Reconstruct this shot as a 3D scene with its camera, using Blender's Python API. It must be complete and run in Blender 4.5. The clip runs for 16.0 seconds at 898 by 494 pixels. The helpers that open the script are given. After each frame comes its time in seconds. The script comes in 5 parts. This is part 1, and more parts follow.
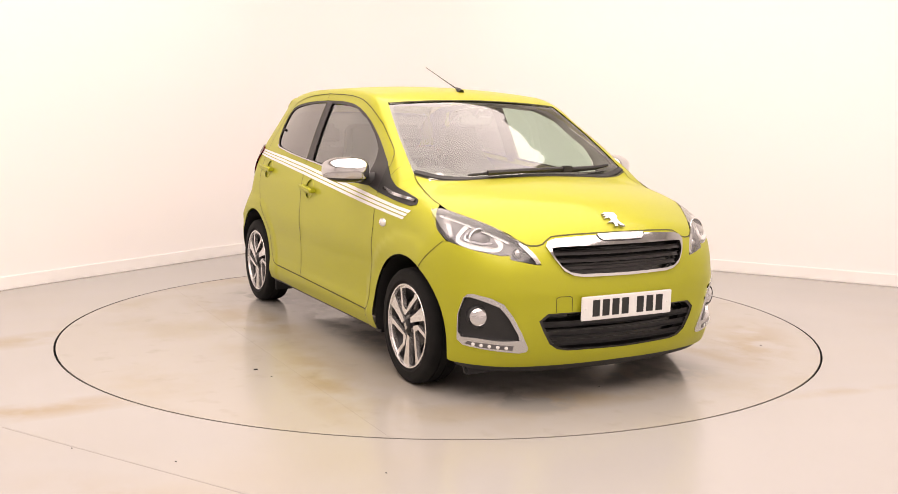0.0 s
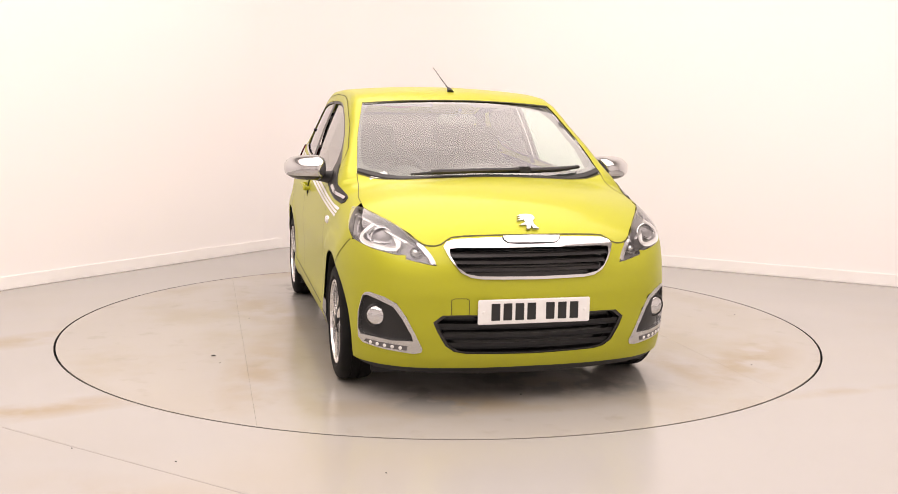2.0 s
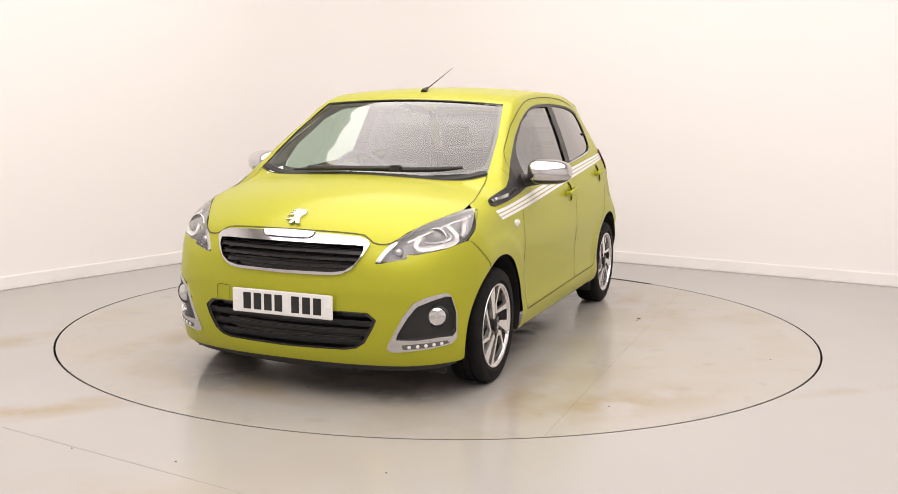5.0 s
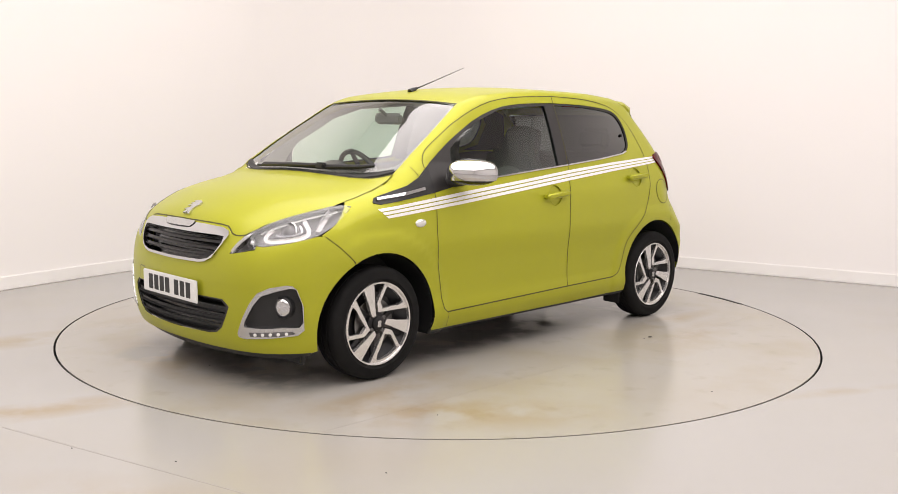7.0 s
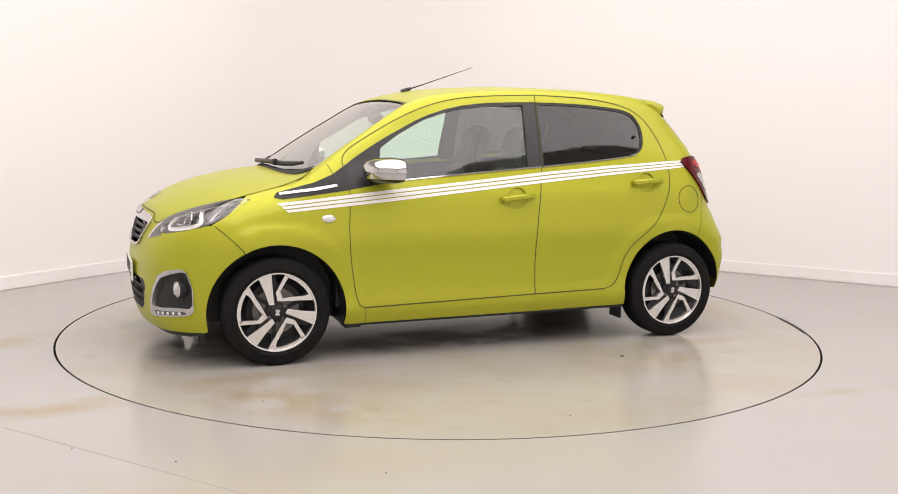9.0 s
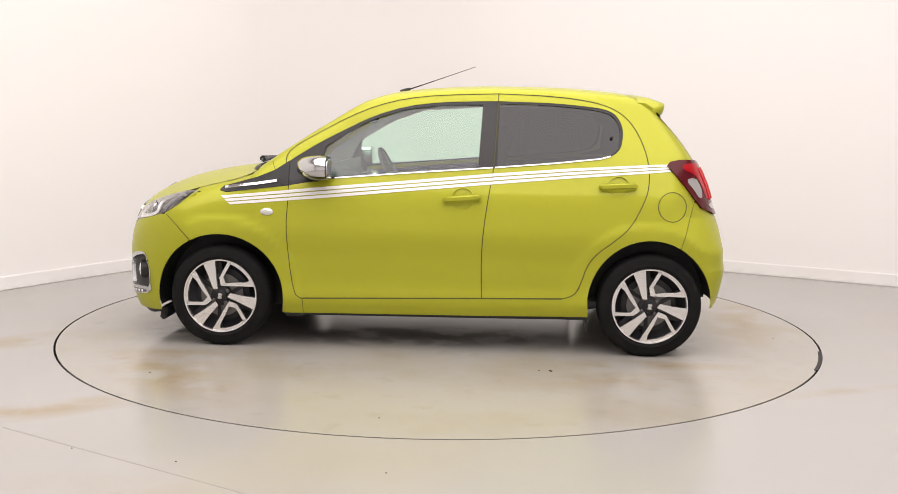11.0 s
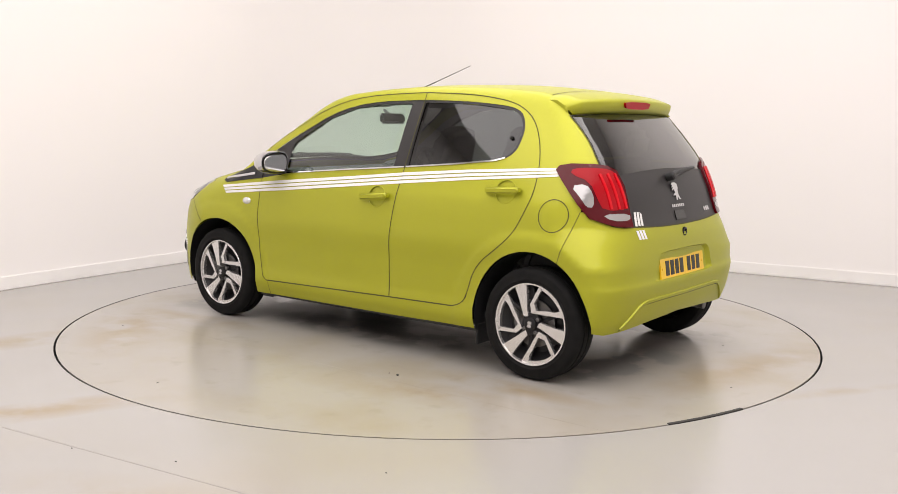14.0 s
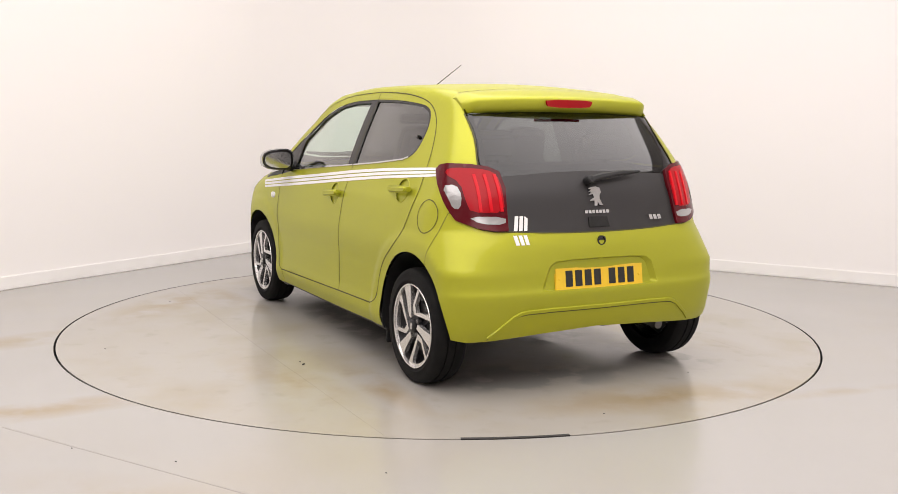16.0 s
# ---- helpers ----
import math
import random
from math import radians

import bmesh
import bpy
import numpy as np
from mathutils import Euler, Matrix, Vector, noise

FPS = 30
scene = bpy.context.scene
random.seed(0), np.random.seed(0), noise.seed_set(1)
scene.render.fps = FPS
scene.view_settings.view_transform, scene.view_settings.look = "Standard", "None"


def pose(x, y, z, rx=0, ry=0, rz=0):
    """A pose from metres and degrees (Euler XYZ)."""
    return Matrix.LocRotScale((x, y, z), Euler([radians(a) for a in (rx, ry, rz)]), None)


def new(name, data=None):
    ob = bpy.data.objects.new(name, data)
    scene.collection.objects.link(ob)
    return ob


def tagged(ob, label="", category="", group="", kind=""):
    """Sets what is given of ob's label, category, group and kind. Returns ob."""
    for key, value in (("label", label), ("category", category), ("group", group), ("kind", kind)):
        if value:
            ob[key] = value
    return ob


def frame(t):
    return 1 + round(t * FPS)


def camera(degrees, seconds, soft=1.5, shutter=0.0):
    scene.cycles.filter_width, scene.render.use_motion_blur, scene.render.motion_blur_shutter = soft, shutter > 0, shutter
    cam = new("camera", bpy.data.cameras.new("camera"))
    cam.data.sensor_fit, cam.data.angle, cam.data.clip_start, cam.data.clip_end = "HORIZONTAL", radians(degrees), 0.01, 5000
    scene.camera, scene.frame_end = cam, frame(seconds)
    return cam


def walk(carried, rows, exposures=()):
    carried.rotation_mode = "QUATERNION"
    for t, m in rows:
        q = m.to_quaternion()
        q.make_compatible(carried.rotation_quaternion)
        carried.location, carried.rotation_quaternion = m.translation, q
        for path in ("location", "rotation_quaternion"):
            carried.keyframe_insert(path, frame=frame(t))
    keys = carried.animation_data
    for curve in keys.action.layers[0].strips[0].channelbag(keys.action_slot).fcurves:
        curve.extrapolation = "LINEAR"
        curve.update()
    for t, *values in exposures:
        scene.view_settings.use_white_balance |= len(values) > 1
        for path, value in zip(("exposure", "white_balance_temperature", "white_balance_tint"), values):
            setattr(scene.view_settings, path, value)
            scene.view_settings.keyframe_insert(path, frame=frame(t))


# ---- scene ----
# exposure in stops, white balance in kelvin and tint: the clip's camera starts warm and bright and settles
EXPOSURES = [(0, 0.23, 7100, 20), (1.5, 0.20, 6950, 19), (3.5, 0.11, 6600, 16), (5.0, 0.06, 6500, 13), (7.5, 0.03, 6380, 12), (16, 0.02, 6350, 12)]
# ---- camera: on a stand, still ----
cam = camera(49.68, 16.0, soft=0.8)
EYE = pose(0, -6.021, 1.285, 82.371, 0, -0.496) @ pose(0, 0, 0, 0, 0, 0.844)
walk(cam, [(0, EYE), (16, EYE)], exposures=EXPOSURES)
TABLE_R = 2.254
CAR_X, CAR_Y = -0.005, -0.016
# the turntable's heading: seconds, degrees
TURN = [(0.0, -61.8), (0.5, -62.95), (1.0, -65.93), (1.5, -70.3), (2.0, -76.43), (2.5, -82.14), (3.0, -88.39), (3.5, -94.12), (4.0, -100.31), (4.5,
        -106.02), (5.0, -112.16), (5.5, -118.11), (6.0, -123.97), (6.5, -129.82), (7.0, -135.68), (7.5, -141.52), (8.0, -147.67), (8.5, -153.37), (9.0,
        -159.66), (9.5, -165.93), (10.0, -171.84), (10.5, -177.75), (11.0, -183.66), (11.5, -189.23), (12.0, -195.29), (12.5, -200.95), (13.0, -207.03),
        (13.5, -212.68), (14.0, -218.69), (14.5, -224.25), (15.0, -230.38), (15.5, -236.09), (16.0, -242.18)]

# ---- light: one wide lit diffuser under the ceiling of a white studio ----
WORLD = bpy.data.worlds.new("world")
WORLD.use_nodes = True
WORLD.node_tree.nodes["Background"].inputs[0].default_value = (1.0, 0.93, 0.86, 1)
WORLD.node_tree.nodes["Background"].inputs[1].default_value = 0.05
scene.world = WORLD
CEILING = 4.0
# the room's corner, the way along the wall to its right, and the way along the wall to its left
CORNER = Vector((-1.014, 4.214, 0))
ALONG_R = Vector((0.867, -0.498, 0)).normalized()
ALONG_L = Vector((-0.543, -0.840, 0)).normalized()
ROOM_R, ROOM_L = 9.5, 12.0


def room_at(r, l, z=0.0):
    return CORNER + ALONG_R * r + ALONG_L * l + Vector((0, 0, z))


# one wide lit diffuser: x, y of its middle
PANELS = [(0.0, -2.6)]
PANEL_LONG, PANEL_WIDE, PANEL_POWER = 8.8, 7.4, 490
PANEL_TURN = math.atan2(ALONG_L.y, ALONG_L.x) - math.pi / 2
for x_, y_ in PANELS:
    lamp = bpy.data.lights.new("ceiling_lamp", "AREA")
    lamp.shape, lamp.size, lamp.size_y, lamp.energy, lamp.color = "RECTANGLE", PANEL_WIDE, PANEL_LONG, PANEL_POWER, (1.0, 0.93, 0.895)
    ob = new("ceiling_lamp", lamp)
    ob.matrix_world = Matrix.Translation((x_, y_, CEILING - 0.09)) @ Matrix.Rotation(PANEL_TURN, 4, "Z")


# ---- materials ----
def material(name, colour, rough=0.5, metal=0.0, coat=0.0, noise_scale=0.0, noise_mix=0.0, dark=None, bump=0.0, bump_scale=200.0, specular=0.5):
    """A principled surface with stains or grain of a second colour and fine relief."""
    m = bpy.data.materials.new(name)
    m.use_nodes = True
    nt = m.node_tree
    b = nt.nodes["Principled BSDF"]
    b.inputs["Base Color"].default_value = (*colour, 1)
    b.inputs["Roughness"].default_value = rough
    b.inputs["Metallic"].default_value = metal
    b.inputs["Coat Weight"].default_value = coat
    b.inputs["Coat Roughness"].default_value = 0.04
    b.inputs["Specular IOR Level"].default_value = specular
    if noise_mix or bump:
        tc = nt.nodes.new("ShaderNodeTexCoord")
    if noise_mix:
        n = nt.nodes.new("ShaderNodeTexNoise")
        n.inputs["Scale"].default_value, n.inputs["Detail"].default_value = noise_scale, 6
        nt.links.new(tc.outputs["Object"], n.inputs["Vector"])
        r = nt.nodes.new("ShaderNodeMapRange")
        r.inputs["From Min"].default_value, r.inputs["From Max"].default_value = 0.38, 0.68
        r.inputs["To Max"].default_value = noise_mix
        nt.links.new(n.outputs["Fac"], r.inputs["Value"])
        mix = nt.nodes.new("ShaderNodeMix")
        mix.data_type = "RGBA"
        mix.inputs["A"].default_value = (*colour, 1)
        mix.inputs["B"].default_value = (*(dark or [c * 0.6 for c in colour]), 1)
        nt.links.new(r.outputs["Result"], mix.inputs["Factor"])
        nt.links.new(mix.outputs["Result"], b.inputs["Base Color"])
    if bump:
        n2 = nt.nodes.new("ShaderNodeTexNoise")
        n2.inputs["Scale"].default_value, n2.inputs["Detail"].default_value = bump_scale, 3
        nt.links.new(tc.outputs["Object"], n2.inputs["Vector"])
        bp = nt.nodes.new("ShaderNodeBump")
        bp.inputs["Strength"].default_value, bp.inputs["Distance"].default_value = bump, 0.002
        nt.links.new(n2.outputs["Fac"], bp.inputs["Height"])
        nt.links.new(bp.outputs["Normal"], b.inputs["Normal"])
    return m


def glass_material(name, tint, gloss=1.0, rough=0.04, base=0.08):
    """A thin pane: tinted, and mirror-like at grazing angles."""
    m = bpy.data.materials.new(name)
    m.use_nodes = True
    nt = m.node_tree
    nt.nodes.remove(nt.nodes["Principled BSDF"])
    t, g, mix, lw, pw, fr = (nt.nodes.new(k) for k in ("ShaderNodeBsdfTransparent", "ShaderNodeBsdfGlossy", "ShaderNodeMixShader", "ShaderNodeLayerWeight", "ShaderNodeMath", "ShaderNodeMath"))
    t.inputs["Color"].default_value = (*tint, 1)
    g.inputs["Roughness"].default_value = rough
    g.inputs["Color"].default_value = (gloss, gloss, gloss, 1)
    lw.inputs["Blend"].default_value = 0.5
    pw.operation, fr.operation = "POWER", "MULTIPLY_ADD"
    pw.inputs[1].default_value, fr.inputs[1].default_value, fr.inputs[2].default_value = 3.2, 1 - base, base
    nt.links.new(lw.outputs["Facing"], pw.inputs[0])
    nt.links.new(pw.outputs[0], fr.inputs[0])
    nt.links.new(fr.outputs[0], mix.inputs[0])
    nt.links.new(t.outputs[0], mix.inputs[1])
    nt.links.new(g.outputs[0], mix.inputs[2])
    nt.links.new(mix.outputs[0], nt.nodes["Material Output"].inputs["Surface"])
    return m


def paint_material():
    """Lime metallic car paint: fine flakes under a clear coat."""
    m = material("lime_paint", (0.46, 0.45, 0.02), 0.54, 0.52, 0.38)
    m.node_tree.nodes["Principled BSDF"].inputs["Coat Roughness"].default_value = 0.16
    nt = m.node_tree
    b = nt.nodes["Principled BSDF"]
    tc = nt.nodes.new("ShaderNodeTexCoord")
    v = nt.nodes.new("ShaderNodeTexVoronoi")
    v.inputs["Scale"].default_value = 900
    nt.links.new(tc.outputs["Object"], v.inputs["Vector"])
    mix = nt.nodes.new("ShaderNodeMix")
    mix.data_type = "RGBA"
    mix.inputs["A"].default_value = (0.375, 0.385, 0.014, 1)
    mix.inputs["B"].default_value = (0.455, 0.46, 0.020, 1)
    nt.links.new(v.outputs["Color"], mix.inputs["Factor"])
    nt.links.new(mix.outputs["Result"], b.inputs["Base Color"])
    return m


def floor_material(name, colour, seed, smears=(), wet=()):
    """Painted concrete: faint clouds, ochre tyre and water stains, scuffs and pin marks, with a soft sheen."""
    m = bpy.data.materials.new(name)
    m.use_nodes = True
    nt = m.node_tree
    b = nt.nodes["Principled BSDF"]
    tc = nt.nodes.new("ShaderNodeTexCoord")
    mp = nt.nodes.new("ShaderNodeMapping")
    mp.inputs["Location"].default_value = (seed, seed * 0.7, 0)
    nt.links.new(tc.outputs["Object"], mp.inputs["Vector"])

    def cloud(scale, lo, hi, amount, detail=5):
        n = nt.nodes.new("ShaderNodeTexNoise")
        n.inputs["Scale"].default_value, n.inputs["Detail"].default_value = scale, detail
        nt.links.new(mp.outputs[0], n.inputs["Vector"])
        r = nt.nodes.new("ShaderNodeMapRange")
        r.interpolation_type = "SMOOTHSTEP"
        r.inputs["From Min"].default_value, r.inputs["From Max"].default_value, r.inputs["To Max"].default_value = lo, hi, amount
        nt.links.new(n.outputs["Fac"], r.inputs["Value"])
        return r.outputs[0]

    def over(under, fac, colour_):
        x = nt.nodes.new("ShaderNodeMix")
        x.data_type = "RGBA"
        if isinstance(under, tuple):
            x.inputs["A"].default_value = (*under, 1)
        else:
            nt.links.new(under, x.inputs["A"])
        x.inputs["B"].default_value = (*colour_, 1)
        nt.links.new(fac, x.inputs["Factor"])
        return x.outputs["Result"]

    c = over(colour, cloud(0.8, 0.30, 0.85, 0.4, 4), tuple(k * 0.88 for k in colour))
    c = over(c, cloud(0.55, 0.42, 0.85, 0.45, 4), (colour[0] * 0.92, colour[1] * 0.82, colour[2] * 0.62))
    def spot(cx, cy, angle, long_, wide, cover):
        """A long soft-edged spot, broken up by a cloud."""
        sm = nt.nodes.new("ShaderNodeMapping")
        sm.vector_type = "TEXTURE"
        sm.inputs["Location"].default_value, sm.inputs["Rotation"].default_value, sm.inputs["Scale"].default_value = (cx, cy, 0), (0, 0, radians(angle)), (long_, wide, 1)
        nt.links.new(tc.outputs["Object"], sm.inputs["Vector"])
        gr = nt.nodes.new("ShaderNodeTexGradient")
        gr.gradient_type = "SPHERICAL"
        nt.links.new(sm.outputs[0], gr.inputs["Vector"])
        mu = nt.nodes.new("ShaderNodeMath")
        mu.operation = "MULTIPLY"
        nt.links.new(gr.outputs["Fac"], mu.inputs[0])
        nt.links.new(cover, mu.inputs[1])
        return mu.outputs[0]

    for cx, cy, angle, long_, wide, amount in smears:
        c = over(c, spot(cx, cy, angle, long_, wide, cloud(3.5, 0.30, 0.62, amount, 4)), (colour[0] * 0.80, colour[1] * 0.62, colour[2] * 0.36))
    if wet:
        c = over(c, cloud(1.5, 0.46, 0.74, 0.55, 7), (colour[0] * 0.86, colour[1] * 0.78, colour[2] * 0.60))
        c = over(c, cloud(7.0, 0.56, 0.80, 0.35, 6), (colour[0] * 0.70, colour[1] * 0.66, colour[2] * 0.58))
    pools = None
    for cx, cy, angle, long_, wide in wet:
        p_ = spot(cx, cy, angle, long_, wide, cloud(5.0, 0.42, 0.58, 3.0, 5))
        if pools is not None:
            mx = nt.nodes.new("ShaderNodeMath")
            mx.operation = "MAXIMUM"
            nt.links.new(pools, mx.inputs[0])
            nt.links.new(p_, mx.inputs[1])
            p_ = mx.outputs[0]
        pools = p_
    if pools is not None:
        cl = nt.nodes.new("ShaderNodeClamp")
        nt.links.new(pools, cl.inputs["Value"])
        pools = cl.outputs[0]
        c = over(c, pools, tuple(k * 0.78 for k in colour))
    nt.links.new(c, b.inputs["Base Color"])
    b.inputs["Specular IOR Level"].default_value = 0.5
    r = nt.nodes.new("ShaderNodeMapRange")
    n = nt.nodes.new("ShaderNodeTexNoise")
    n.inputs["Scale"].default_value = 0.7
    nt.links.new(mp.outputs[0], n.inputs["Vector"])
    nt.links.new(n.outputs["Fac"], r.inputs["Value"])
    r.inputs["To Min"].default_value, r.inputs["To Max"].default_value = 0.17, 0.25
    rough_ = r.outputs[0]
    if pools is not None:
        wm = nt.nodes.new("ShaderNodeMix")
        wm.inputs[3].default_value = 0.06
        nt.links.new(pools, wm.inputs[0])
        nt.links.new(rough_, wm.inputs[2])
        rough_ = wm.outputs[0]
    nt.links.new(rough_, b.inputs["Roughness"])
    n2 = nt.nodes.new("ShaderNodeTexNoise")
    n2.inputs["Scale"].default_value = 60
    nt.links.new(mp.outputs[0], n2.inputs["Vector"])
    bp = nt.nodes.new("ShaderNodeBump")
    bp.inputs["Strength"].default_value, bp.inputs["Distance"].default_value = 0.015, 0.002
    nt.links.new(n2.outputs["Fac"], bp.inputs["Height"])
    nt.links.new(bp.outputs["Normal"], b.inputs["Normal"])
    return m


WALL_WHITE = material("white_wall_paint", (0.885, 0.862, 0.85), 0.7, noise_scale=0.7, noise_mix=0.25, dark=(0.87, 0.847, 0.83))
SKIRT_WHITE = material("white_skirting", (0.90, 0.885, 0.87), 0.45, noise_scale=3, noise_mix=0.3, dark=(0.78, 0.76, 0.73))
CEILING_WHITE = material("white_ceiling", (0.60, 0.59, 0.58), 0.8, noise_scale=1, noise_mix=0.2)
FLOOR_GREY = floor_material("painted_concrete", (0.380, 0.370, 0.354), 3.1, [(-1.75, -1.95, 29, 0.75, 0.16, 1.0), (-2.35, -0.65, 41, 0.55, 0.2, 0.8), (1.9, -1.5, 20, 0.5, 0.08, 0.4), (-1.0, -2.9, -20, 0.7, 0.2, 0.3)])
TABLE_GREY = floor_material("painted_turntable", (0.380, 0.362, 0.330), 8.3, [(1.27, 1.39, 135, 0.8, 0.3, 0.9), (-1.93, -0.2, 80, 0.9, 0.25, 0.9), (-0.6, -1.05, 10, 1.0, 0.25, 0.8), (0.9, -1.15, -10, 0.9, 0.22, 0.8), (-0.9, 1.3, 15, 0.7, 0.2, 0.6), (1.75, -0.3, 85, 0.8, 0.2, 0.7), (1.2, 0.95, 5, 0.6, 0.12, 0.8), (-1.2, 0.95, 0, 0.6, 0.12, 0.8)],
                            wet=[(0.1, 0.42, 4, 1.0, 0.30), (-0.15, -0.45, -3, 1.0, 0.32), (1.45, 0.25, 70, 0.6, 0.32), (1.62, -0.45, 20, 0.35, 0.25), (-1.2, -0.72, 5, 0.45, 0.22), (-1.35, 0.2, 80, 0.6, 0.28)])
PIT_DARK = material("dark_gap", (0.03, 0.028, 0.026), 0.8)
METAL_FRAME = material("white_metal", (0.75, 0.75, 0.75), 0.4)
PAINT = paint_material()
BLACK_PLASTIC = material("black_plastic", (0.011, 0.011, 0.0115), 0.5, noise_scale=40, noise_mix=0.3, dark=(0.016, 0.016, 0.016), bump=0.2, bump_scale=500)
GLOSS_BLACK = material("gloss_black", (0.008, 0.008, 0.008), 0.16, coat=0.0)
SATIN_BLACK = material("satin_black", (0.019, 0.017, 0.0175), 0.42)
SEAM_DARK = material("seam_dark", (0.075, 0.07, 0.012), 0.7)
CHROME = material("chrome", (0.62, 0.62, 0.63), 0.10, 1.0)
SATIN_SILVER = material("satin_silver", (0.58, 0.58, 0.58), 0.26, 0.95)
FACET = material("faceted_lens", (0.62, 0.62, 0.63), 0.10, 0.9, coat=0.5, bump=1.0, bump_scale=55)
ALLOY = material("machined_alloy", (0.80, 0.79, 0.78), 0.26, 0.85, noise_scale=60, noise_mix=0.2)
ALLOY_DARK = material("dark_wheel_paint", (0.012, 0.012, 0.013), 0.3, 0.0, specular=0.3)
RUBBER = material("tyre_rubber", (0.006, 0.006, 0.006), 0.8, noise_scale=18, noise_mix=0.5, dark=(0.012, 0.0115, 0.011), bump=0.25, bump_scale=150, specular=0.2)
STEEL = material("brake_steel", (0.16, 0.155, 0.15), 0.38, 0.9, noise_scale=30, noise_mix=0.5)
WHITE_VINYL = material("white_vinyl", (0.85, 0.84, 0.82), 0.3, coat=0.3, noise_scale=20, noise_mix=0.1)
PLATE_WHITE = material("white_plate", (0.83, 0.83, 0.81), 0.3, noise_scale=30, noise_mix=0.1)
PLATE_YELLOW = material("yellow_plate", (0.85, 0.55, 0.02), 0.3, noise_scale=30, noise_mix=0.1)
INK = material("black_print", (0.012, 0.012, 0.012), 0.4)
RED_LENS = material("red_lens", (0.085, 0.002, 0.006), 0.16, specular=0.3)
RED_GLOW = material("glossy_red_bar", (0.62, 0.006, 0.014), 0.18, specular=0.25)
RED_BRIGHT = material("bright_red_lens", (0.36, 0.003, 0.008), 0.20, specular=0.25)
CLEAR_LENS = material("clear_lens", (0.78, 0.78, 0.77), 0.12, 0.55, coat=1.0)
LAMP_GREY = material("lamp_reflector", (0.15, 0.145, 0.15), 0.28, 0.6)
LAMP_CLEAR = material("ribbed_clear_lens", (0.42, 0.41, 0.41), 0.16, 0.5, coat=0.8, bump=0.8, bump_scale=40)
SCREEN_GLASS = glass_material("windscreen_glass", (0.86, 0.94, 0.88))
SIDE_GLASS = glass_material("side_glass", (0.74, 0.91, 0.82))
DARK_GLASS = glass_material("privacy_glass", (0.075, 0.072, 0.078), base=0.055)
LENS_GLASS = glass_material("lens_glass", (0.95, 0.95, 0.96))
CABIN_DARK = material("cabin_plastic", (0.035, 0.035, 0.037), 0.6, noise_scale=30, noise_mix=0.3, bump=0.2, bump_scale=300)
SEAT_CLOTH = material("seat_cloth", (0.05, 0.05, 0.052), 0.9, noise_scale=14, noise_mix=0.3, dark=(0.04, 0.04, 0.04))
SEAT_GREY = material("grey_seat_cloth", (0.16, 0.16, 0.16), 0.9, noise_scale=14, noise_mix=0.3)
LINING = material("roof_lining", (0.42, 0.41, 0.38), 0.9, noise_scale=8, noise_mix=0.15)


# ---- helpers for meshes ----
def part(name, bm, mat, parent=None, label="", smooth=True, sharp=35):
    me = bpy.data.meshes.new(name)
    bm.to_mesh(me)
    bm.free()
    me.materials.append(mat)
    if smooth:
        me.polygons.foreach_set("use_smooth", [True] * len(me.polygons))
        me.set_sharp_from_angle(angle=radians(sharp))
    ob = new(name, me)
    ob.parent = parent
    if label:
        tagged(ob, label)
    return ob


def box(bm, size, m=Matrix(), bevel=0.0, seg=2):
    made = bmesh.ops.create_cube(bm, size=1, matrix=m @ Matrix.Diagonal((*size, 1)))
    if bevel:
        edges = list({e for v in made["verts"] for e in v.link_edges})
        bmesh.ops.bevel(bm, geom=edges, offset=bevel, segments=seg, affect="EDGES", clamp_overlap=True)


def prism(bm, outline, depth, m=Matrix()):
    """A flat outline of (x, y) pulled along z by depth."""
    vs = [bm.verts.new(m @ Vector((x, y, 0))) for x, y in outline]
    ws = [bm.verts.new(m @ Vector((x, y, depth))) for x, y in outline]
    bm.faces.new(vs[::-1])
    bm.faces.new(ws)
    for i in range(len(vs)):
        j = (i + 1) % len(vs)
        bm.faces.new((vs[i], vs[j], ws[j], ws[i]))


def lathe(bm, profile, n=48, m=Matrix()):
    """A profile of (radius, height) turned about z."""
    rings = []
    for r, h in profile:
        rings.append([bm.verts.new(m @ Vector((r * math.cos(2 * math.pi * k / n), r * math.sin(2 * math.pi * k / n), h))) for k in range(n)])
    for a, b in zip(rings, rings[1:]):
        for k in range(n):
            q = (k + 1) % n
            bm.faces.new((a[k], a[q], b[q], b[k]))


def tube(bm, points, radius, n=8):
    """A round bar along points; radius is one number or one for each point."""
    pts = [Vector(p) for p in points]
    rad = radius if isinstance(radius, (list, tuple)) else [radius] * len(pts)
    rings = []
    for i, p in enumerate(pts):
        t = (pts[min(i + 1, len(pts) - 1)] - pts[max(i - 1, 0)]).normalized()
        a = t.orthogonal().normalized() if i == 0 else (a - t * a.dot(t)).normalized()
        b = t.cross(a)
        rings.append([bm.verts.new(p + (a * math.cos(2 * math.pi * k / n) + b * math.sin(2 * math.pi * k / n)) * rad[i]) for k in range(n)])
    for s, e in zip(rings, rings[1:]):
        for k in range(n):
            q = (k + 1) % n
            bm.faces.new((s[k], s[q], e[q], e[k]))
    bm.faces.new(rings[0][::-1])
    bm.faces.new(rings[-1])


